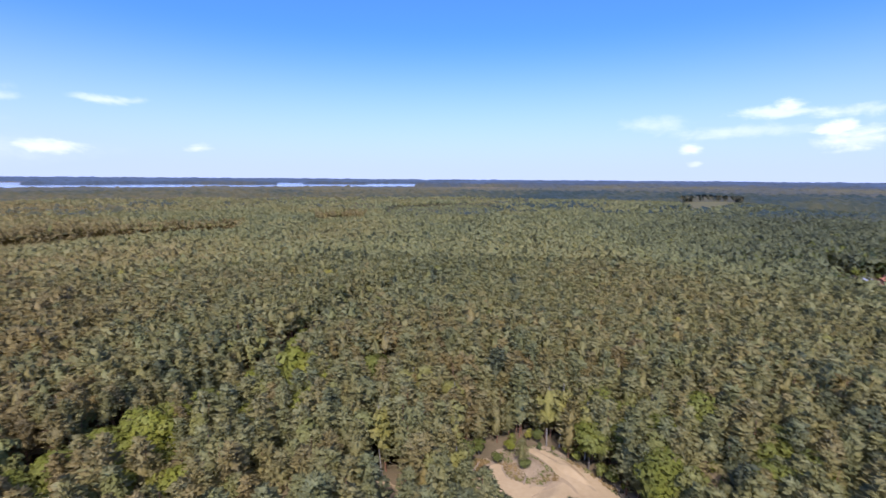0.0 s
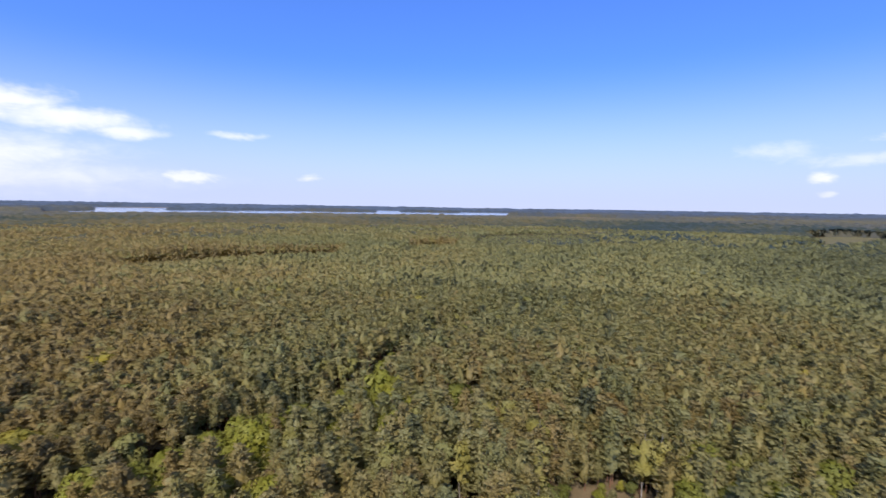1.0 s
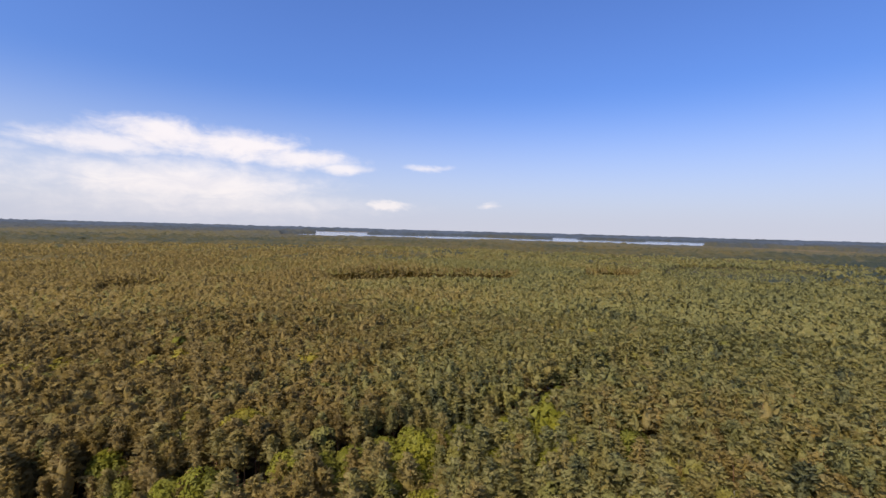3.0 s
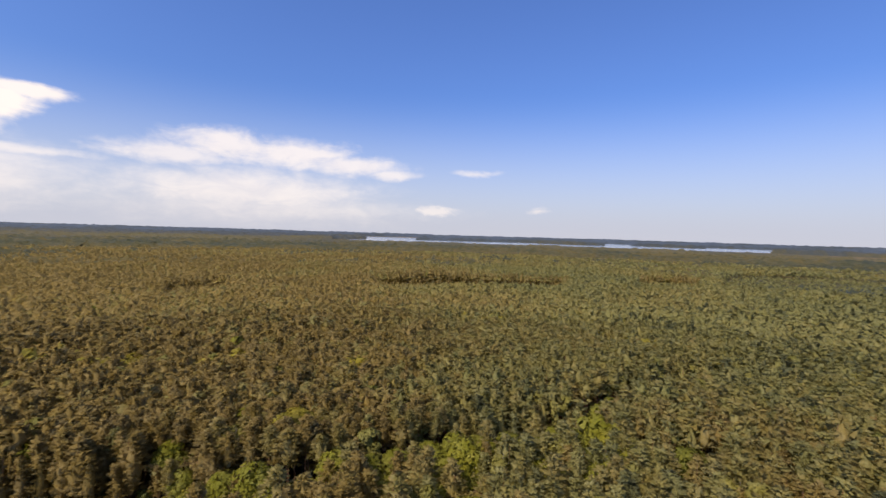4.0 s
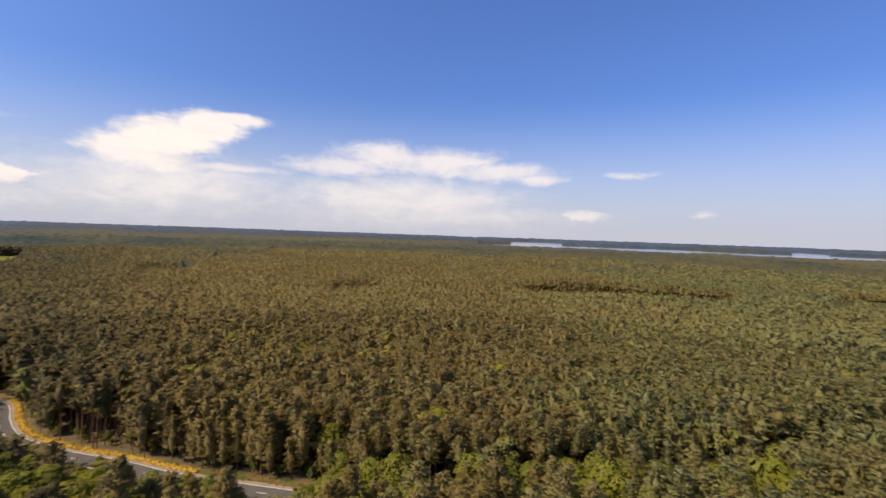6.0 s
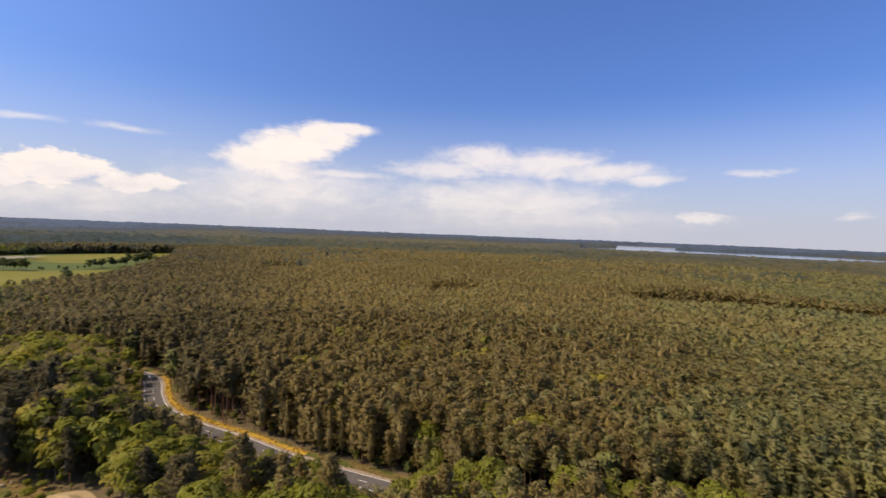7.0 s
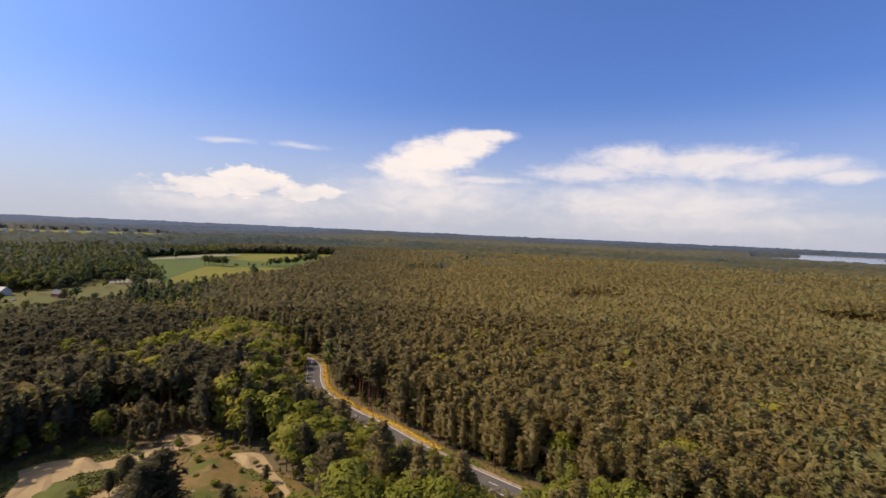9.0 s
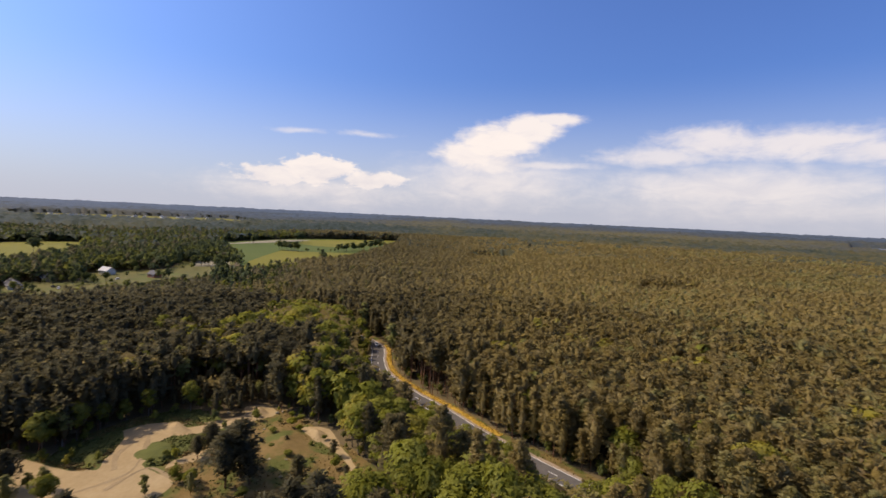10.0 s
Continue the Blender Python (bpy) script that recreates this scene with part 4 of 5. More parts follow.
def many(name, label, category, variants, where, mat):
    """One joined object of many trees."""
    x, y, s, tint = where
    if not len(x):
        return
    pick = R3.integers(0, len(variants), len(x))
    vs, fs, ts, ps, base = [], [], [], [], 0
    for k, (v, f, *puff) in enumerate(variants):
        m = pick == k
        if not m.any():
            continue
        a = R3.uniform(0, 6.283, m.sum())
        wide = s[m] * R3.uniform(0.88, 1.15, m.sum())
        if puff:
            p, cc, ss = puff[0], np.cos(a)[:, None], np.sin(a)[:, None]
            ps.append(np.stack([p[None, :, 0] * cc - p[None, :, 1] * ss, p[None, :, 0] * ss + p[None, :, 1] * cc, np.repeat(p[None, :, 2], m.sum(), 0)], 2).reshape(-1, 3))
        c, d = np.cos(a) * wide, np.sin(a) * wide
        X = v[None, :, 0] * c[:, None] - v[None, :, 1] * d[:, None] + x[m][:, None]
        Y = v[None, :, 0] * d[:, None] + v[None, :, 1] * c[:, None] + y[m][:, None]
        bend = R3.normal(0, 0.035, (2, m.sum()))
        X, Y = X + v[None, :, 2] * bend[0][:, None], Y + v[None, :, 2] * bend[1][:, None]
        Z = v[None, :, 2] * s[m][:, None] + land(x[m], y[m])[:, None]
        vs.append(np.stack([X, Y, Z], 2).reshape(-1, 3))
        fs.append((f[None] + (np.arange(m.sum()) * len(v))[:, None, None]).reshape(-1, 3) + base)
        ts.append(np.repeat(tint[m], len(v)))
        base += len(v) * int(m.sum())
    me = mesh_of(name, np.concatenate(vs), np.concatenate(fs), mat, np.concatenate(ts), puff=np.concatenate(ps) if ps else None)
    tagged(new(name, me), label, category, kind="stuff")


def single_tree(kind, k, detail="near", tint=0.5):
    """One tree of its own: an Empty with trunk and crown."""
    name, label, category, _, _ = WORDS[kind]
    key = (kind, k, detail)
    if key not in SINGLES:
        v, f, puff = SETS[kind][detail][k]
        crown = mesh_of("crown", v, f, LEAF[kind][0], puff=puff)
        trunk = mesh_of("trunk", *SETS[kind]["stem"][k % len(SETS[kind]["stem"])], BARK[kind], smooth=True)
        SINGLES[key] = (crown, trunk)
    crown, trunk = SINGLES[key]
    tree = tagged(new(name), label, category, group=category + "s of the near wood")
    part("trunk", trunk, None, tree)
    part("crown", crown, None, tree).color = (tint, 0, 0, 1)
    return tree


SINGLES = {}


def build_trees():
    x, y, s, kind, tint, seen = plan_trees()
    r = np.hypot(x, y)
    for c, species in enumerate(("pine", "broad", "birch", "open")):
        name, label, category, wood, wood_label = WORDS[species]
        wood = wood if species != "open" else "pine_forest_edge"
        sets = SETS[species]
        own = np.nonzero((kind == c) & seen & (r > 50) & (r < 150))[0]
        own = own[np.argsort(r[own])][:{"pine": 110, "broad": 200, "birch": 110, "open": 230}[species]]
        alone = np.zeros(len(x), bool)
        alone[own] = True
        for i in own:
            k = int(R3.integers(0, len(sets["near"])))
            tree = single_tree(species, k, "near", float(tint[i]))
            w = float(s[i] * R3.uniform(0.9, 1.12))
            tree.matrix_world = Matrix.LocRotScale((float(x[i]), float(y[i]), 0.0), Euler((radians(R3.normal(0, 1.5)), radians(R3.normal(0, 1.5)), R3.uniform(0, 6.28))), (w, w, float(s[i])))
        rest = (kind == c) & ~alone
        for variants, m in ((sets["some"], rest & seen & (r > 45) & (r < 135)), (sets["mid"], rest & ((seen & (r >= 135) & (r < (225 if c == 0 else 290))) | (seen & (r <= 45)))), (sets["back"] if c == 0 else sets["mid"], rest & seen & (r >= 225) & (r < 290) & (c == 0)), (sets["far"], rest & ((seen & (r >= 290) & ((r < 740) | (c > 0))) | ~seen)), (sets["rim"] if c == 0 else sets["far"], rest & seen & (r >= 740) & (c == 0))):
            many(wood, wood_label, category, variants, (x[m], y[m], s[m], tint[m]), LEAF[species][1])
        m = rest & seen & (r < 230)
        many("trunks_of_" + wood, "slender trunks of the trees in the wood", "trunks", [sets["thin"]], (x[m], y[m], s[m], tint[m]), BARK[species])


build_trees()


def build_bushes():
    """Shrubs along the wood's edges at the road and the clearings."""
    rng = np.random.default_rng(31)
    spots = []
    for k in range(0, len(ROAD) - 1):
        (x0, y0), (x1, y1) = ROAD[k], ROAD[k + 1]
        ln = math.hypot(x1 - x0, y1 - y0)
        right = np.array([(y1 - y0) / ln, -(x1 - x0) / ln])
        for side, lo, hi, n in ((-1, 7.8, 12.0, 4), (1, 5.0, 9.0, 3)):
            for _ in range(n):
                p = np.array([x0, y0]) + np.array([x1 - x0, y1 - y0]) * rng.random() + right * side * rng.uniform(lo, hi)
                if -240 < p[0] < 0 and rng.random() < (0.62 if side > 0 or p[0] < -104 else 1.0):
                    spots.append((*p, rng.uniform(0.16, 0.36)))
    spots = spots[:260]
    for poly in HEATH + SANDS[:2]:
        for p in poly[::2]:
            q = p + rng.normal(0, 1.6, 2)
            if not any(inside(s, q[0], q[1]) for s in SANDS):
                spots.append((*q, rng.uniform(0.12, 0.34)))
    for k, (x, y, s) in enumerate(spots[:360]):
        tree = single_tree("broad", int(rng.integers(0, 5)), "mid", float(np.clip(rng.normal(0.42, 0.25), 0, 1)))
        tree.name = "bush"
        tagged(tree, "low leafy green bush at the edge of the wood", "bush", group="bushes at the wood's edge")
        w = s * rng.uniform(0.8, 1.1)
        tree.matrix_world = Matrix.LocRotScale((float(x), float(y), -0.12 * s * 15), Euler((0, 0, rng.uniform(0, 6.28))), (w, w, s))


build_bushes()


def build_undergrowth():
    """The lower boughs and young trees that close the gaps between the crowns."""
    for lo, hi, step in ((0, 150, 1.9), (150, 320, 2.7), (320, 720, 4.0)):
        cols, rows = int(math.radians(200) * (lo + hi) / 2 / step), int((hi - max(lo, 40)) / step)
        A, R = np.meshgrid(np.radians(np.linspace(-54, 148, cols)), np.linspace(max(lo, 40), hi, rows))
        x, y = -np.sin(A) * R, np.cos(A) * R
        x, y = x + R3.normal(0, step * 0.22, x.shape), y + R3.normal(0, step * 0.22, x.shape)
        tall = (14.6 + 1.2 * wave(x, y, 9, 3.0)) * growth(x, y) ** 1.3 * (0.86 + 0.20 * wave(x, y, 60, 1.0)) + R3.normal(0, 1.2, x.shape)
        edge = np.zeros(x.shape, bool)
        for dx, dy in ((0, 0), (4.5, 0), (-4.5, 0), (0, 4.5), (0, -4.5), (3, 3), (-3, 3), (3, -3), (-3, -3)):
            edge |= open_land(x + dx, y + dy)
        d = off_line(ROAD, x, y)
        edge |= np.abs(d) < np.where(x > -104, 4.5, 7.5)
        edge |= growth(x, y) < 0.3
        tall = np.where((d > 0) & (R < 150), tall * 0.62, tall)
        tall = np.where((d < -7) & (d > -26), tall * (0.60 + 0.25 * ease(d, -16, -26)), tall)
        tall = np.where(stand_wall(x, y), tall * 0.8, tall)
        leafy = ease(left_of_ahead(x, y), 107, 112) * ease(R, 300, 350)
        tall = tall - 6.5 * np.maximum(leafy, 0.6 * ease(left_of_ahead(x, y), -14, -42) * ease(R, 230, 420))
        z = np.where(edge, -1.5, tall) + land(x, y)
        i, j = np.meshgrid(np.arange(rows - 1), np.arange(cols - 1), indexing="ij")
        i, j = i.ravel(), j.ravel()
        f = np.stack([i * cols + j, i * cols + j + 1, (i + 1) * cols + j + 1, (i + 1) * cols + j], 1)
        keep = ~(edge.ravel()[f].any(1)) & (np.ptp(z.ravel()[f], axis=1) < 5.5)
        a = left_of_ahead(x, y)
        # the same backlit dark is put into the western undergrowth
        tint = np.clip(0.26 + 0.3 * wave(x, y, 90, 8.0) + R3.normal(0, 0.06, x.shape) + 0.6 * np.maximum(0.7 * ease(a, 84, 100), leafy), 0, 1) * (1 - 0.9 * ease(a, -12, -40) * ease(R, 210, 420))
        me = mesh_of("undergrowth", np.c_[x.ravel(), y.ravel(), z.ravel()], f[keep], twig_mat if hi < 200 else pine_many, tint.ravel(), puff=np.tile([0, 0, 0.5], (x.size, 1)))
        if hi < 330:
            # loose sprays over the lower boughs
            free = np.nonzero(~edge.ravel())[0]
            pick = free[R3.integers(0, len(free), 62000)]
            at = np.c_[x.ravel()[pick], y.ravel()[pick], z.ravel()[pick]] + R3.normal(0, 0.8, (len(pick), 3)) * [1, 1, 0.75] + [0, 0, 0.35]
            v, t = tufts(R3, at, 0.62 if hi < 200 else 0.85, 0.6, np.tile([0, 0, 0.7], (len(pick), 1)))
            loose = mesh_of("undergrowth_sprays", v, t, pine_many, np.repeat(np.clip(tint.ravel()[pick] + R3.normal(0, 0.06, len(pick)), 0, 1), 3), puff=np.tile([0, 0, 0.8], (len(v), 1)))
            tagged(new("undergrowth_sprays", loose), "loose needle sprays over the lower boughs", "undergrowth", kind="stuff")
        tagged(new("undergrowth", me), "interlocking lower boughs and young trees under the canopy", "undergrowth", kind="stuff")


build_undergrowth()


def build_far_woods():
    """The closed canopy beyond the single trees."""
    for r0, r1, rows, cols in ((700, 2300, 130, 560), (1550, 5600, 110, 640)):
        a = np.radians(np.linspace(-56, 150, cols))
        r = np.geomspace(r0, r1, rows)
        A, R = np.meshgrid(a, r)
        R = R * (1 + R3.normal(0, 0.12, R.shape) * (r1 / r0) ** (1 / rows) * 0.02)
        x, y = -np.sin(A) * R, np.cos(A) * R
        stand = wave(x, y, 170, 12.0)
        tall = np.where(stand > 0.62, 20.0, np.where(stand < 0.30, 15.0, 18.0)) + 2.5 * wave(x, y, 60, 2.0)
        h = tall * growth(x, y) + R3.normal(0, 2.8, x.shape) - 4.5 * (R3.random(x.shape) < 0.25)
        blend = ease(np.hypot(x, y), 1500, 2250)
        h = h - 6.0 * (blend if r0 < 1000 else 1 - blend)
        if r0 < 1000:
            h = h - (4.5 + 4.0 * ease(left_of_ahead(x, y), 107, 112)) * ease(R, 1190, 1120)
        free = open_land(x, y)
        z = np.where(free, -3.0, h) + land(x, y)
        if r0 < 1000:
            z[0] = land(x[0], y[0])
        # sinks to the hazy blue end of the ramp in west and east
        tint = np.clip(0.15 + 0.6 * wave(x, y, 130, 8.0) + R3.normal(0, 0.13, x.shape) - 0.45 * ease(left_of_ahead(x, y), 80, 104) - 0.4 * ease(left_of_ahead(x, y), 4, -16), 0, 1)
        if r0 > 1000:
            # olive near by, blue towards the rim: haze put into the tint
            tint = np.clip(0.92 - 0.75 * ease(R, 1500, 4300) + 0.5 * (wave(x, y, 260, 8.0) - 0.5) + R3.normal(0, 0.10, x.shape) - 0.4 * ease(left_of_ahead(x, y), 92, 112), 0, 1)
        i, j = np.meshgrid(np.arange(rows - 1), np.arange(cols - 1), indexing="ij")
        i, j = i.ravel(), j.ravel()
        f = np.stack([i * cols + j, i * cols + j + 1, (i + 1) * cols + j + 1, (i + 1) * cols + j], 1)
        edge = free.ravel()[f]
        f = f[~(edge.all(1) | (edge.any(1) & (r0 < 1000)))]
        me = mesh_of("far_woods", np.c_[x.ravel(), y.ravel(), z.ravel()], f, far_leaf if r0 < 1000 else rim_haze_leaf, tint.ravel(), puff=np.tile([0, 0, 0.22], (x.size, 1)))
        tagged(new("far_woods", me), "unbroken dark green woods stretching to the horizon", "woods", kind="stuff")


build_far_woods()


def build_wood_edges():
    """Trees that close the edges of the woods round far fields and clearings."""
    xs, ys = [], []
    for poly in CLEARINGS[1:2] + [FIELD, FIELD_WEST, VILLAGE] + FAR_FIELDS[:1]:
        run = np.concatenate([poly + R3.normal(0, 9, poly.shape) for _ in range(26 if poly is not VILLAGE else 8)])
        run = run[(~open_land(run[:, 0], run[:, 1])) & (np.hypot(run[:, 0], run[:, 1]) > 1100)]
        xs.append(run[:, 0])
        ys.append(run[:, 1])
    x, y = np.concatenate(xs), np.concatenate(ys)
    n = len(x)
    a = left_of_ahead(x, y)
    for species, m in (("open", a < 104), ("broad", a >= 104)):
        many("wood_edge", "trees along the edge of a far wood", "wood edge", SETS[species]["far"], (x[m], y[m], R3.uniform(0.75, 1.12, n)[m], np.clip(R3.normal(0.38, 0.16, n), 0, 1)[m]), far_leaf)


build_wood_edges()

# ---- the village, hedges and single trees ----


def lone_tree(kind, x, y, high, tint, detail="some", wide=1.0, name="", label="", category="", group=""):
    """A tree set by hand: its height in metres."""
    full = {"pine": PINE_H, "open": PINE_H, "broad": BROAD_H, "birch": BIRCH_H}[kind]
    rng = np.random.default_rng(int(abs(x * 13 + y * 7)) + 1)
    tree = single_tree(kind, int(rng.integers(0, 4)), detail, tint)
    if name:
        tree.name = name
    tagged(tree, label, category, group)
    s = high / full
    tree.matrix_world = Matrix.LocRotScale((x, y, float(land(x, y))), Euler((0, 0, rng.uniform(0, 6.28))), (s * wide, s * wide, s))
    return tree


def build_clearing_growth():
    """Pines, saplings and bushes that stand in the sandy clearing."""
    pine = dict(label="dark dense pine standing alone in the sandy clearing", group="pines in the clearing")
    for x, y, h, w in ((-103.5, -49.5, 15.5, 0.95), (-99.0, -51.0, 13.0, 1.0), (-106.5, -52.5, 12.0, 1.0), (-101.0, -46.0, 9.0, 1.1), (-113.0, -62.5, 8.0, 1.0), (-116.5, -64.0, 7.0, 1.0), (-110.0, -64.5, 6.0, 1.0), (-91.0, -98.0, 9.0, 1.1), (-88.0, -104.0, 10.0, 1.1)):
        lone_tree("open", x, y, h, 0.97, "near", w * 1.75, **pine)
    young = dict(name="young_pine", label="small young pine growing in dry grass", category="young pine", group="young pines in the clearing")
    for x, y, h in ((-100.7, -34.0, 8.5), (-116.6, -30.2, 4.8), (-121.0, -45.0, 2.8), (-107.0, -24.0, 3.5), (-136.5, -61.5, 3.2), (-96.0, -30.0, 4.5), (-90.0, -38.0, 5.5), (-104.0, -20.5, 5.0)):
        lone_tree("open", x, y, h, 0.95, "some", 1.5, **young)
    birch = dict(name="young_birch", label="slim yellow-green young birch beside the sand", category="birch", group="young birches in the clearing")
    for x, y, h in ((-92.5, -90.1, 6.0), (-91.0, -92.5, 5.0), (-94.1, -67.7, 5.0), (-92.5, -66.0, 4.2), (-89.5, -87.5, 4.0), (-110.0, -102.0, 12.5), (-113.0, -106.0, 9.0), (-93.0, -22.0, 6.0)):
        lone_tree("birch", x, y, h, 0.35, "some", 1.3, **birch)
    bush = dict(name="bush", label="round green bush in dry grass near the sand", category="bush", group="bushes in the clearing")
    for x, y, h in ((-125.8, -51.1, 2.6), (-131.3, -47.6, 3.2), (-135.5, -46.2, 2.6), (-114.3, -41.9, 2.4), (-129.3, -44.5, 2.2), (-110.8, -27.9, 3.0), (-118.0, -48.0, 1.8), (-121.0, -38.0, 1.6), (-107.0, -36.0, 2.0), (-103.0, -27.0, 2.6), (-109.4, -72.5, 2.4), (-106.0, -74.5, 1.8), (-99.0, -62.0, 2.6), (-113.0, -35.0, 1.4), (-125.0, -35.5, 1.8), (-133.0, -52.0, 1.6), (-137.5, -50.0, 2.4), (-95.0, -45.0, 3.0), (-100.0, -60.0, 3.4)):
        lone_tree("broad", x, y, h, 0.3 + 0.5 * ((x * 7) % 1), "some", 1.5, **bush)
    for x, y, h in ((24.5, 111.5, 12.5), (30.5, 107.0, 11.0), (36.5, 101.0, 12.0), (41.0, 94.0, 11.5), (17.0, 110.0, 10.5), (44.0, 86.0, 12.0), (9.5, 107.0, 9.0), (28.0, 111.0, 13.0), (39.0, 98.5, 9.0), (18.6, 98.5, 7.5), (4.5, 91.0, 11.0)):
        lone_tree("open", x, y, h, 0.3, "near", 1.1, label="grey-green low-branched pine beside the sand", group="pines in the clearing")
    for x, y, h in ((-114.0, -101.5, 11.0), (-110.5, -104.0, 8.0), (-105.0, -103.0, 12.0), (-131.0, -93.0, 9.0), (-136.5, -83.0, 10.0), (-127.0, -97.5, 7.0), (-121.0, -100.5, 8.5)):
        lone_tree("broad", x, y, h, 0.45, "near", 0.9, label="bright green leafy tree at the edge of the sandy clearing", category="tree", group="leafy trees round the clearing")
    for kind, x, y, h, tint in (("broad", -86.5, -84.5, 7.5, 0.42), ("open", -84.0, -90.5, 9.0, 0.2), ("broad", -97.5, -58.5, 4.5, 0.5), ("broad", -99.5, -63.5, 4.0, 0.45), ("open", -95.0, -57.0, 5.5, 0.25)):
        lone_tree(kind, x, y, h, tint, "near", 1.1, label="low green tree between sand and dry grass", category="tree", group="low trees on the knoll")
    # bushes at the first clearing
    for x, y, h in ((9.0, 103.0, 4.0), (16.5, 104.0, 3.4), (13.0, 99.5, 3.0), (19.0, 97.0, 3.2), (5.0, 99.0, 6.0), (2.0, 92.0, 5.0), (37.0, 92.0, 4.5), (30.5, 103.0, 3.0), (24.0, 108.5, 3.5)):
        lone_tree("broad", x, y, h, 0.25 + 0.6 * ((x * 3) % 1), "some", 1.4, **bush)


build_clearing_growth()


def dead_pine(x, y):
    rng = np.random.default_rng(77)
    tree = tagged(new("dead_pine"), "dead pine with bare reddish branches among green crowns", "dead tree")
    part("trunk", mesh_of("trunk", *stem(rng, 14.0, 0.2, 7, 5, 26, 0.5), bark_pine, smooth=True), None, tree)
    tree.matrix_world = pose(x, y, 0)


for spot in ((-1.8, 115.0), (1.6, 117.5), (-3.0, 119.0)):
    dead_pine(*spot)
lone_tree("open", -171.3, 145.2, 19.5, 1.0, "some", 0.8, label="very dark dense pine standing out among paler pines")


def gable(size, wall, roof, label, at, turn, windows=3, chimney=True):
    """A house with a gable roof: size is length, depth, height to the eaves."""
    ln, dp, ht = size
    house = tagged(new("house"), label, "house")
    rise = dp * 0.36
    bm = bmesh.new()
    prof = [(-dp / 2, 0), (dp / 2, 0), (dp / 2, ht), (0, ht + rise), (-dp / 2, ht)]
    rings = [[bm.verts.new((x, y, z)) for y, z in prof] for x in (-ln / 2, ln / 2)]
    bm.faces.new(rings[0][::-1])
    bm.faces.new(rings[1])
    for k in range(5):
        m = (k + 1) % 5
        bm.faces.new((rings[0][k], rings[0][m], rings[1][m], rings[1][k]))
    part("wall", bm, wall, house)
    over, thick = 0.5, 0.22
    slope = math.hypot(dp / 2 + over, rise * (dp / 2 + over) / (dp / 2))
    tilt = math.degrees(math.atan2(rise, dp / 2))
    for s in (-1, 1):
        slab = box((ln + 2 * over, slope, thick), (0, 0, 0), 0.04)
        bmesh.ops.transform(slab, matrix=pose(0, s * (dp / 2 + over) / 2, ht + rise - (rise * (dp / 2 + over) / (dp / 2)) / 2 + thick * 0.62, -s * tilt, 0, 0), verts=slab.verts)
        part("roof", slab, roof, house)
    for s in (-1, 1):
        for k in range(windows):
            x = (k + 0.5) / windows * ln - ln / 2
            frame_ob = part("window", box((1.3, 0.10, 1.4), (x, s * (dp / 2 + 0.03), ht * 0.55), 0.02), white_wall, house)
            part("pane", box((1.1, 0.06, 1.2), (x, s * (dp / 2 + 0.075), ht * 0.55)), pane_mat, frame_ob)
    part("door", box((1.0, 0.10, 2.05), (ln / 2 * 0.0 + ln / windows * 0.5 - 0.05, -(dp / 2 + 0.03), 1.03), 0.02), wood_mat, house)
    if chimney:
        part("chimney", box((0.7, 0.7, 1.8), (ln * 0.2, dp * 0.12, ht + rise + 0.3), 0.04), red_wall, house)
    house.matrix_world = pose(*at, float(land(*at)), 0, 0, turn)
    return house


gable((11, 8, 3.8), white_wall, roof_grey, "white house with a grey sheet roof at the wood's edge", (-391, -321), 72)
gable((24, 8, 2.6), white_wall, roof_dark, "long low white building with a dark roof", (-311, -327), 52, 6, False)
gable((13, 9, 3.6), white_wall, roof_grey, "white barn with a pale sheet roof among trees", (-338, -361), 60, 3, False)
gable((11, 8, 3.2), wood_mat, roof_grey, "small timber shed with a grey roof", (-343, -331), 60, 2, False)
gable((10, 7, 3.4), red_wall, roof_dark, "red brick house with a tiled roof behind trees", (-389, -275), 66)
gable((9, 7, 3.0), white_wall, roof_grey, "white house with a light grey roof by a clearing", (267, 287), 30)
gable((7, 6, 2.8), red_wall, roof_red, "small red brick house among dark trees", (282, 290), 20)
for x, y, t in ((-560, -420, 40), (-600, -452, 75), (-520, -395, 20), (-640, -400, 55), (-690, -470, 30), (-575, -370, 60)):
    gable((12, 9, 4.4), white_wall, roof_red if t > 50 else roof_grey, "pale village house half hidden by trees", (x, y), t, 3)


def far_hall(x, y, size, turn):
    hall = tagged(new("distant_building"), "small white building far off on pale fields", "building", group="distant buildings")
    part("wall", box(size, (0, 0, size[2] / 2), 0.1), white_wall, hall)
    part("roof", box((size[0] + 1, size[1] + 1, 0.6), (0, 0, size[2] + 0.3), 0.1), roof_grey, hall)
    hall.matrix_world = pose(x, y, float(land(x, y)), 0, 0, turn)


R5 = np.random.default_rng(41)
for k in range(26):
    a, r = radians(R5.uniform(119.5, 134.5)), R5.uniform(2040, 2240)
    far_hall(-math.sin(a) * r, math.cos(a) * r, (R5.uniform(9, 22), R5.uniform(7, 11), R5.uniform(4, 7)), R5.uniform(0, 180))
for a, r in ((36.0, 2390), (33.2, 2380), (30.2, 2400), (12.0, 2420)):
    far_hall(-math.sin(radians(a)) * r, math.cos(radians(a)) * r, (R5.uniform(18, 30), 12, 6.0), -a)


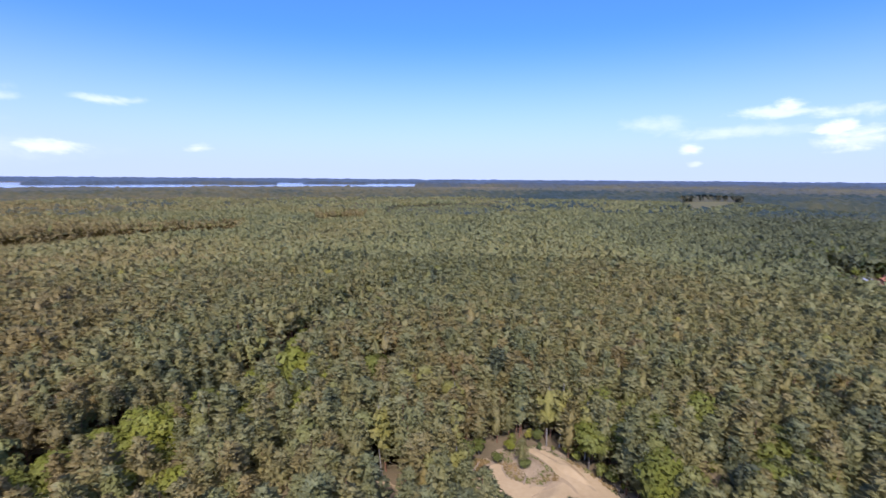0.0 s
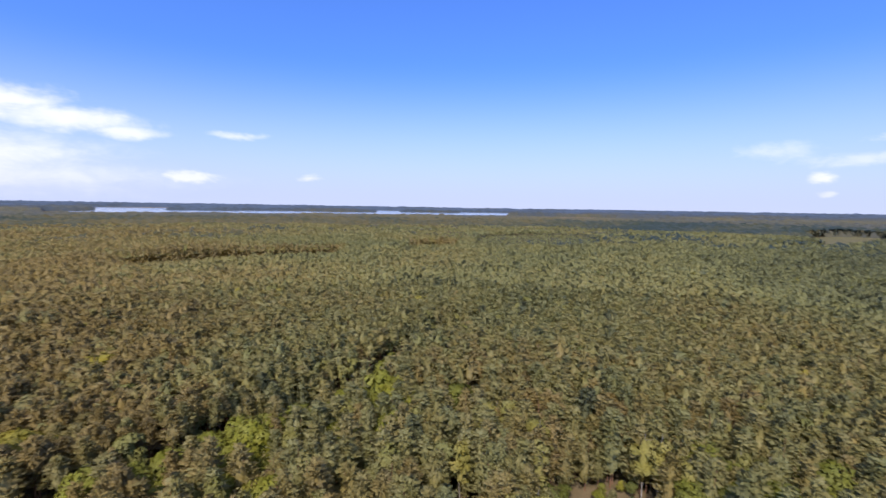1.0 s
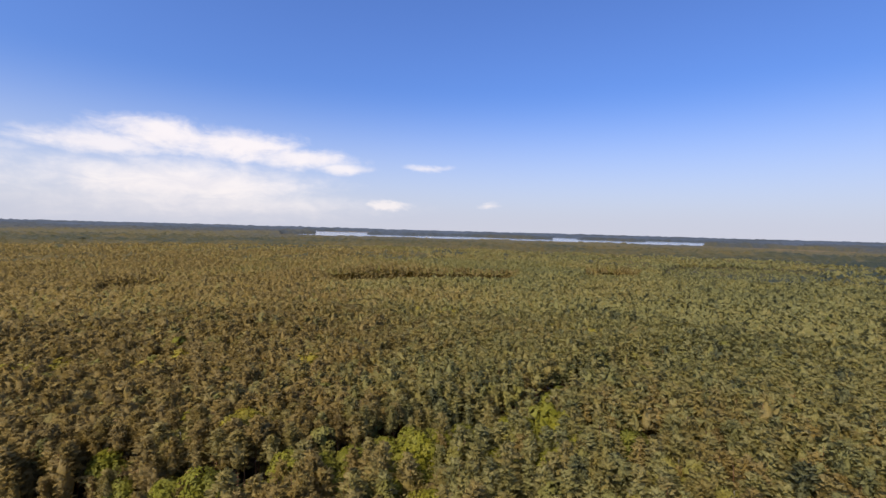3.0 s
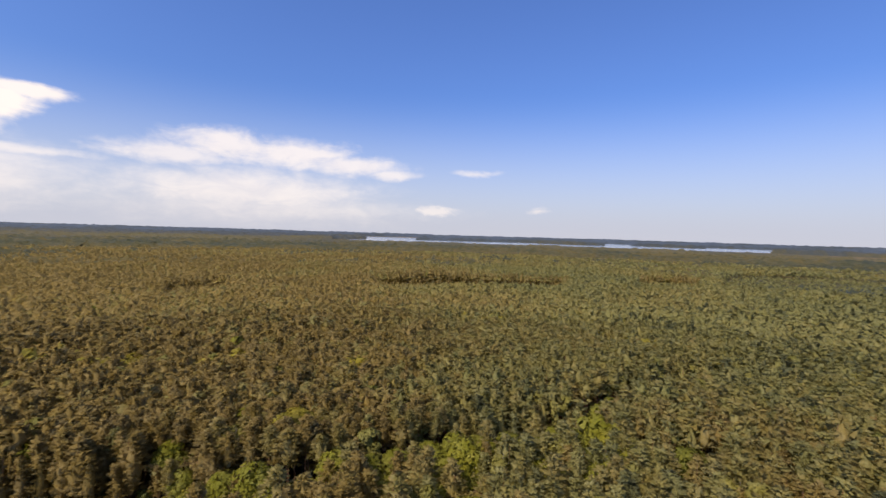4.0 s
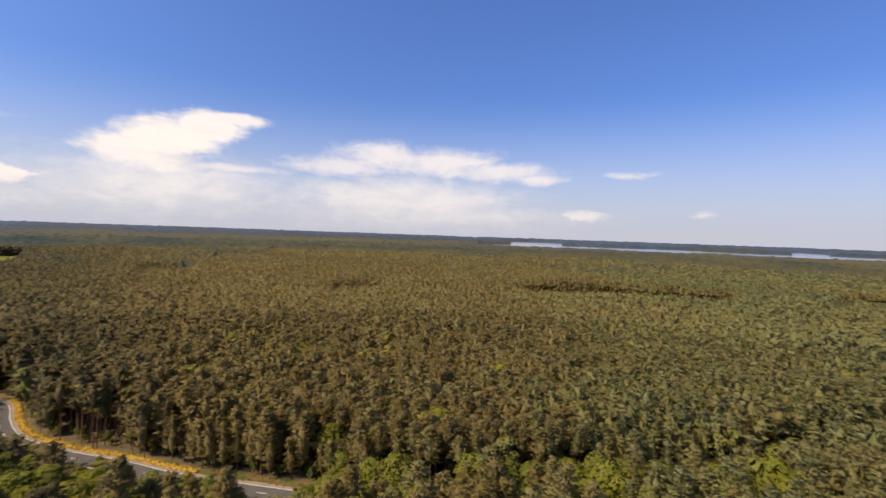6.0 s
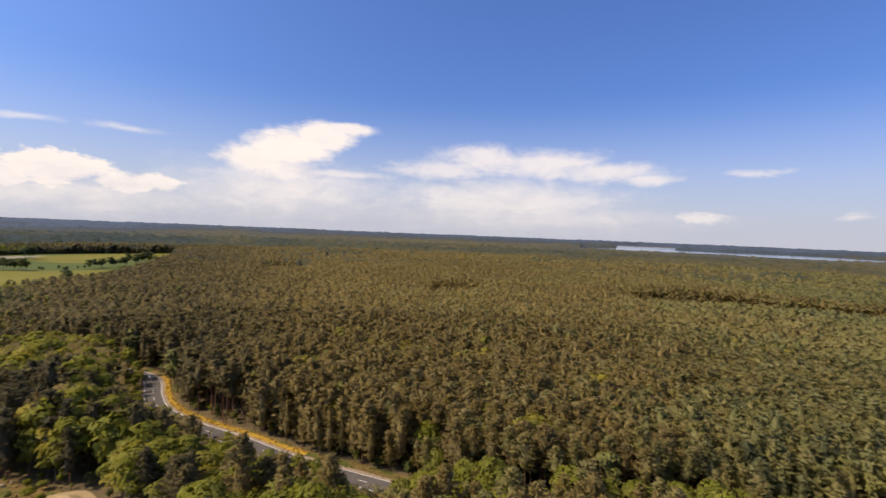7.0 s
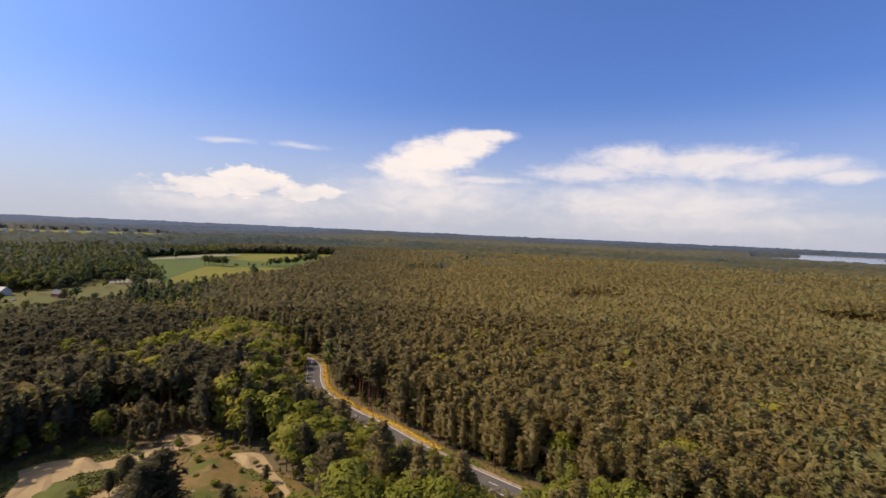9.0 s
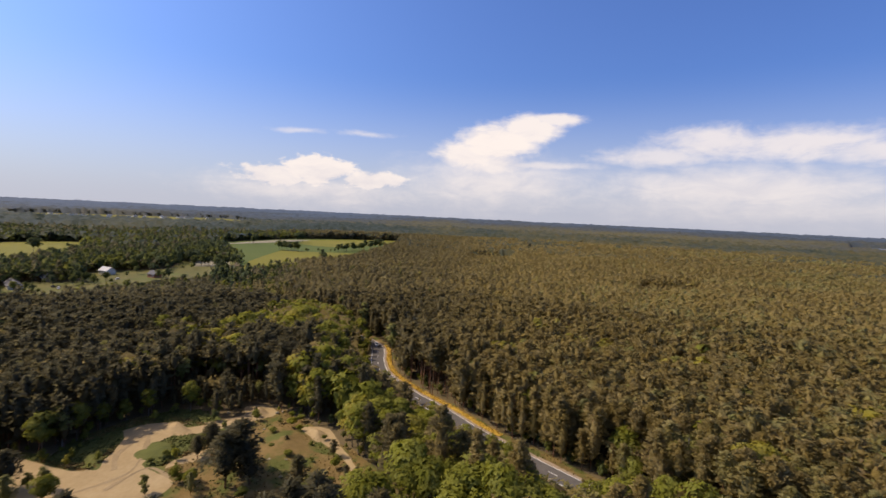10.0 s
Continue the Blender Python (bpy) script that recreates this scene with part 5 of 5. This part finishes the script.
def build_village_trees():
    """Leafy trees round the houses, hedges on the fields, the dark mass of trees behind."""
    rng = np.random.default_rng(53)
    mix = dict(name="village_tree", label="rounded dark green leafy tree near the village", category="tree", group="trees round the village")
    spots = [(-324, -309, 9), (-337, -302, 12), (-330, -298, 8), (-377, -256, 12), (-384, -262, 10), (-371, -262, 9), (-352, -300, 7), (-300, -306, 7), (-362, -318, 9), (-372, -330, 11), (-404, -340, 13), (-414, -332, 12), (-420, -318, 12), (-430, -310, 11), (-400, -300, 8), (-356, -345, 13), (-345, -352, 14), (-365, -352, 12), (-384, -361, 14), (-392, -352, 13), (-330, -375, 12), (-318, -362, 11)]
    for _ in range(430):
        x, y = rng.uniform(-530, -235), rng.uniform(-400, -215)
        if y < -326 - (x + 400) * 0.12:
            spots.append((x, y, rng.uniform(8, 15)))
        elif inside(VILLAGE, x, y) and wave(x, y, 26, 2.0) > 0.44:
            spots.append((x, y, rng.uniform(4, 9)))
    lawns = (np.array([(-447, -292), (-470, -240), (-366, -240), (-345, -294)]), np.array([(-545, -330), (-545, -280), (-480, -250), (-465, -290)]), np.array([(-262, -272), (-320, -302), (-320, -282), (-262, -256)]))
    spots = [q for q in spots if not any(inside(lawn, q[0], q[1]) for lawn in lawns)]
    spots += [(-375, -257, 9), (-383, -258, 10), (-379, -265, 9), (-379, -293, 6), (-346, -303, 8), (-344, -294, 7), (-332, -300, 9), (-346, -281, 5), (-338, -324, 10), (-347, -327, 11), (-341, -341, 12), (-388, -270, 8), (-319, -333, 8), (-400, -242, 5), (-452, -247, 12), (-455, -254, 14)]
    for x, y, h in spots:
        lone_tree("broad", x, y, h, float(np.clip(rng.normal(0.12, 0.14), 0, 0.7)), "mid", rng.uniform(0.9, 1.25), **mix)
    for _ in range(40):
        t = rng.random()
        x, y = -205 - 165 * t + rng.normal(0, 9), -246 + 52 * t + rng.normal(0, 9) - 22
        spots.append((x, y, rng.uniform(3.5, 9)))
        lone_tree("broad", x, y, spots[-1][2], float(np.clip(rng.normal(0.25, 0.2), 0, 0.8)), "mid", 1.2, **mix)
    for x, y in ((258, 296), (252, 284), (262, 300), (276, 300), (284, 282), (288, 300), (272, 276), (246, 270), (292, 290), (280, 310), (240, 290), (234, 262)):
        lone_tree("broad", x, y, rng.uniform(5, 10), float(rng.uniform(0.05, 0.5)), "mid", 1.2, **mix)
    for x, y in ((-384, -361), (-378, -366), (-391, -356)):
        lone_tree("birch", x + 3, y + 2, 14, 0.75, "mid", 1.4, "yellowish_tree", "yellow-green leafy tree behind the houses", "tree", "trees round the village")
    hedge = dict(name="field_tree", label="dark green tree of a hedgerow on the field", category="tree", group="hedgerow trees on the field")
    rows = (((-716, -302), (-708, -264), 11, 10), ((-708, -262), (-735, -212), 8, 4), ((-733, -214), (-800, -181), 13, 9), ((-800, -181), (-880, -165), 10, 12), ((-480, -300), (-498, -262), 12, 8), ((-895, -336), (-905, -330), 3, 14), ((-811, -393), (-815, -390), 2, 11), ((-520, -519), (-524, -516), 2, 12), ((-640, -206), (-560, -180), 5, 9))
    for (x0, y0), (x1, y1), n, h in rows:
        for k in range(n):
            t = (k + rng.uniform(0.1, 0.9)) / n
            lone_tree("broad", x0 + (x1 - x0) * t + rng.normal(0, 2), y0 + (y1 - y0) * t + rng.normal(0, 2), h * rng.uniform(1.0, 1.7), float(np.clip(rng.normal(0.10, 0.1), 0, 0.5)), "mid", 1.2, **hedge)
    grove = dict(name="grove_tree", label="dark green tree of a grove between field and village", category="tree", group="trees of the grove")
    for _ in range(60):
        u, v = rng.random(), rng.random()
        x, y = -500 - 150 * u, -300 - 60 * v - 70 * u
        lone_tree("broad", x, y, rng.uniform(11, 17), float(np.clip(rng.normal(0.06, 0.08), 0, 0.4)), "mid", 1.2, **grove)


build_village_trees()


def car(x, y, turn, paint, label):
    """A small saloon: body, cabin, windows and four wheels."""
    thing = tagged(new("car"), label, "car")
    z = 0.16 if abs(x) < 260 and y > -60 else 0.12
    part("body", box((4.3, 1.75, 0.62), (0, 0, 0.62), 0.16), paint, thing)
    cabin = box((2.3, 1.55, 0.55), (-0.15, 0, 1.18), 0.18)
    part("cabin", cabin, paint, thing)
    part("windscreen", box((0.06, 1.3, 0.4), (1.02, 0, 1.16), 0.01), pane_mat, thing)
    part("rear_window", box((0.06, 1.3, 0.36), (-1.32, 0, 1.18), 0.01), pane_mat, thing)
    for s in (-1, 1):
        part("side_window", box((1.7, 0.05, 0.34), (-0.15, s * 0.78, 1.2), 0.01), pane_mat, thing)
        for dx in (-1.35, 1.35):
            bm = bmesh.new()
            bmesh.ops.create_cone(bm, cap_ends=True, segments=16, radius1=0.32, radius2=0.32, depth=0.22)
            bmesh.ops.transform(bm, matrix=pose(dx, s * 0.8, 0.32, 90, 0, 0), verts=bm.verts)
            part("wheel", bm, tyre_mat, thing)
    thing.matrix_world = pose(x, y, z, 0, 0, turn)


car(-223.5, -40.6, 22, car_white, "white car on the shaded asphalt bend")
car(-315.3, -296.0, 40, car_white, "white car parked on village grass")
car(-319.0, -304.0, 60, car_dark, "dark car parked beside a low building")
car(-368.0, -293.0, 15, car_white, "white car parked near the white house")


# ---- small things on the sand ----
def log(x, y, ln, turn, r=0.2):
    rng = np.random.default_rng(int(abs(x * 10)))
    bm = bmesh.new()
    bmesh.ops.create_cone(bm, cap_ends=True, segments=10, radius1=r, radius2=r * 0.8, depth=ln)
    for v in bm.verts:
        v.co += Vector(rng.normal(0, 0.02, 3))
    bmesh.ops.transform(bm, matrix=pose(0, 0, 0, 0, 90, 0), verts=bm.verts)
    me = bpy.data.meshes.new("log")
    bm.to_mesh(me)
    bm.free()
    me.materials.append(wood_mat)
    tagged(new("log", me), "weathered grey-brown log lying on sand", "log", group="logs on the sand").matrix_world = pose(x, y, 0.09 + r * 0.85, 0, 0, turn)


for spot in ((-141.1, -54.6, 2.2, 20), (-127.6, -36.4, 3.0, 60), (-135.8, -60.4, 2.4, 80), (-134.0, -62.0, 1.8, 10), (-138.5, -64.0, 2.6, 130), (-130.0, -62.5, 2.0, 40), (-131.5, -65.0, 1.6, 100), (-126.0, -37.5, 2.0, 50), (18.5, 93.5, 3.0, 70), (7.0, 96.0, 8.5, 63)):
    log(*spot)


def stone(x, y, size):
    rng = np.random.default_rng(int(abs(x * 17)))
    bm = bmesh.new()
    bmesh.ops.create_icosphere(bm, subdivisions=2, radius=size)
    for v in bm.verts:
        v.co *= 1 + rng.normal(0, 0.09)
        v.co.z *= 0.6
    me = bpy.data.meshes.new("boulder")
    bm.to_mesh(me)
    bm.free()
    me.materials.append(field_pale)
    tagged(new("boulder", me), "pale grey boulder in dry grass", "boulder", group="boulders in the clearing").matrix_world = pose(x, y, 0.04 + size * 0.3)


for spot in ((-122.4, -51.0, 0.5), (-112.9, -41.8, 0.5), (-112.2, -46.1, 0.6), (-99.3, -27.8, 0.6), (-140.0, -56.0, 0.6), (-118.0, -52.0, 0.4), (-137.5, -71.0, 0.6), (-105.0, -40.0, 0.4), (-128.5, -55.0, 0.45)):
    stone(*spot)


def mound(x, y, ra, rb, high, turn, name="sand_mound", mat=None, label="low heap of pale sand with a soft crest"):
    """A low rounded heap."""
    rng = np.random.default_rng(int(abs(x * 3 + y)))
    rings, seg = 7, 28
    v, f = [], []
    for k in range(rings):
        t = k / (rings - 1)
        for j in range(seg):
            a = 2 * math.pi * j / seg
            w = 1 + 0.18 * math.sin(3 * a + x) + rng.normal(0, 0.03)
            v.append((math.cos(a) * ra * t * w, math.sin(a) * rb * t * w, high * (math.cos(t * math.pi) * 0.5 + 0.5) + rng.normal(0, 0.03) * (t < 1) - 0.02 * (t == 1)))
    for k in range(rings - 1):
        for j in range(seg):
            m = (j + 1) % seg
            f.append((k * seg + j, (k + 1) * seg + j, (k + 1) * seg + m, k * seg + m))
    ob = tagged(new(name, mesh_of(name, np.array(v), np.array(f), mat or sand_mat, smooth=True)), label, "mound", kind="structure")
    ob.matrix_world = pose(x, y, 0.08, 0, 0, turn)


for spot in ((-139.5, -62.0, 4.5, 3.2, 1.5, 30), (-125.0, -80.0, 6.0, 3.0, 1.3, 60), (-128.0, -38.5, 5.0, 2.4, 1.2, 40), (29.5, 97.0, 6.0, 2.0, 0.9, 120), (22.0, 86.0, 7.0, 3.0, 1.0, 60), (-112.5, -64.0, 3.0, 2.0, 0.8, 20)):
    mound(*spot)
for spot in ((-112.0, -76.0, 7.0, 5.0, 1.0, 70), (-106.0, -90.0, 6.0, 3.0, 0.7, 40), (-120.0, -45.0, 14.0, 9.0, 1.6, 45), (20.0, 99.0, 6.0, 4.0, 1.0, 120)):
    mound(*spot, name="grass_mound", mat=grass_mat if spot[1] < -70 else dry_mat if spot[1] > 0 else heath_mat, label="low grassy mound beside the sand")


def build_heath_grass():
    """Tussocks of dry and green grass over the open ground."""
    rng = np.random.default_rng(61)
    for name, mat, count, size, label in (("dry_grass", heath_mat, 9000, 0.34, "tussocks of dry brown grass on the open ground"), ("green_grass", grass_mat, 4500, 0.36, "tufts of green grass on the open ground")):
        xs, ys = [], []
        for poly in HEATH:
            lo, hi = poly.min(0), poly.max(0)
            x, y = rng.uniform(lo[0], hi[0], count), rng.uniform(lo[1], hi[1], count)
            ok = inside(poly, x, y)
            for s in SANDS:
                ok &= ~inside(s, x, y)
            ok &= (wave(x, y, 9, 2.0) > 0.45) if mat is heath_mat else (wave(x, y, 9, 2.0) < 0.5)
            xs.append(x[ok])
            ys.append(y[ok])
        x, y = np.concatenate(xs), np.concatenate(ys)
        v, f = tufts(rng, np.c_[x, y, rng.uniform(0.1, 0.3, len(x))], size, 0.6, np.tile([0, 0, 0.5], (len(x), 1)))
        tagged(new(name, mesh_of(name, v, f, mat)), label, "grass", kind="stuff")


build_heath_grass()
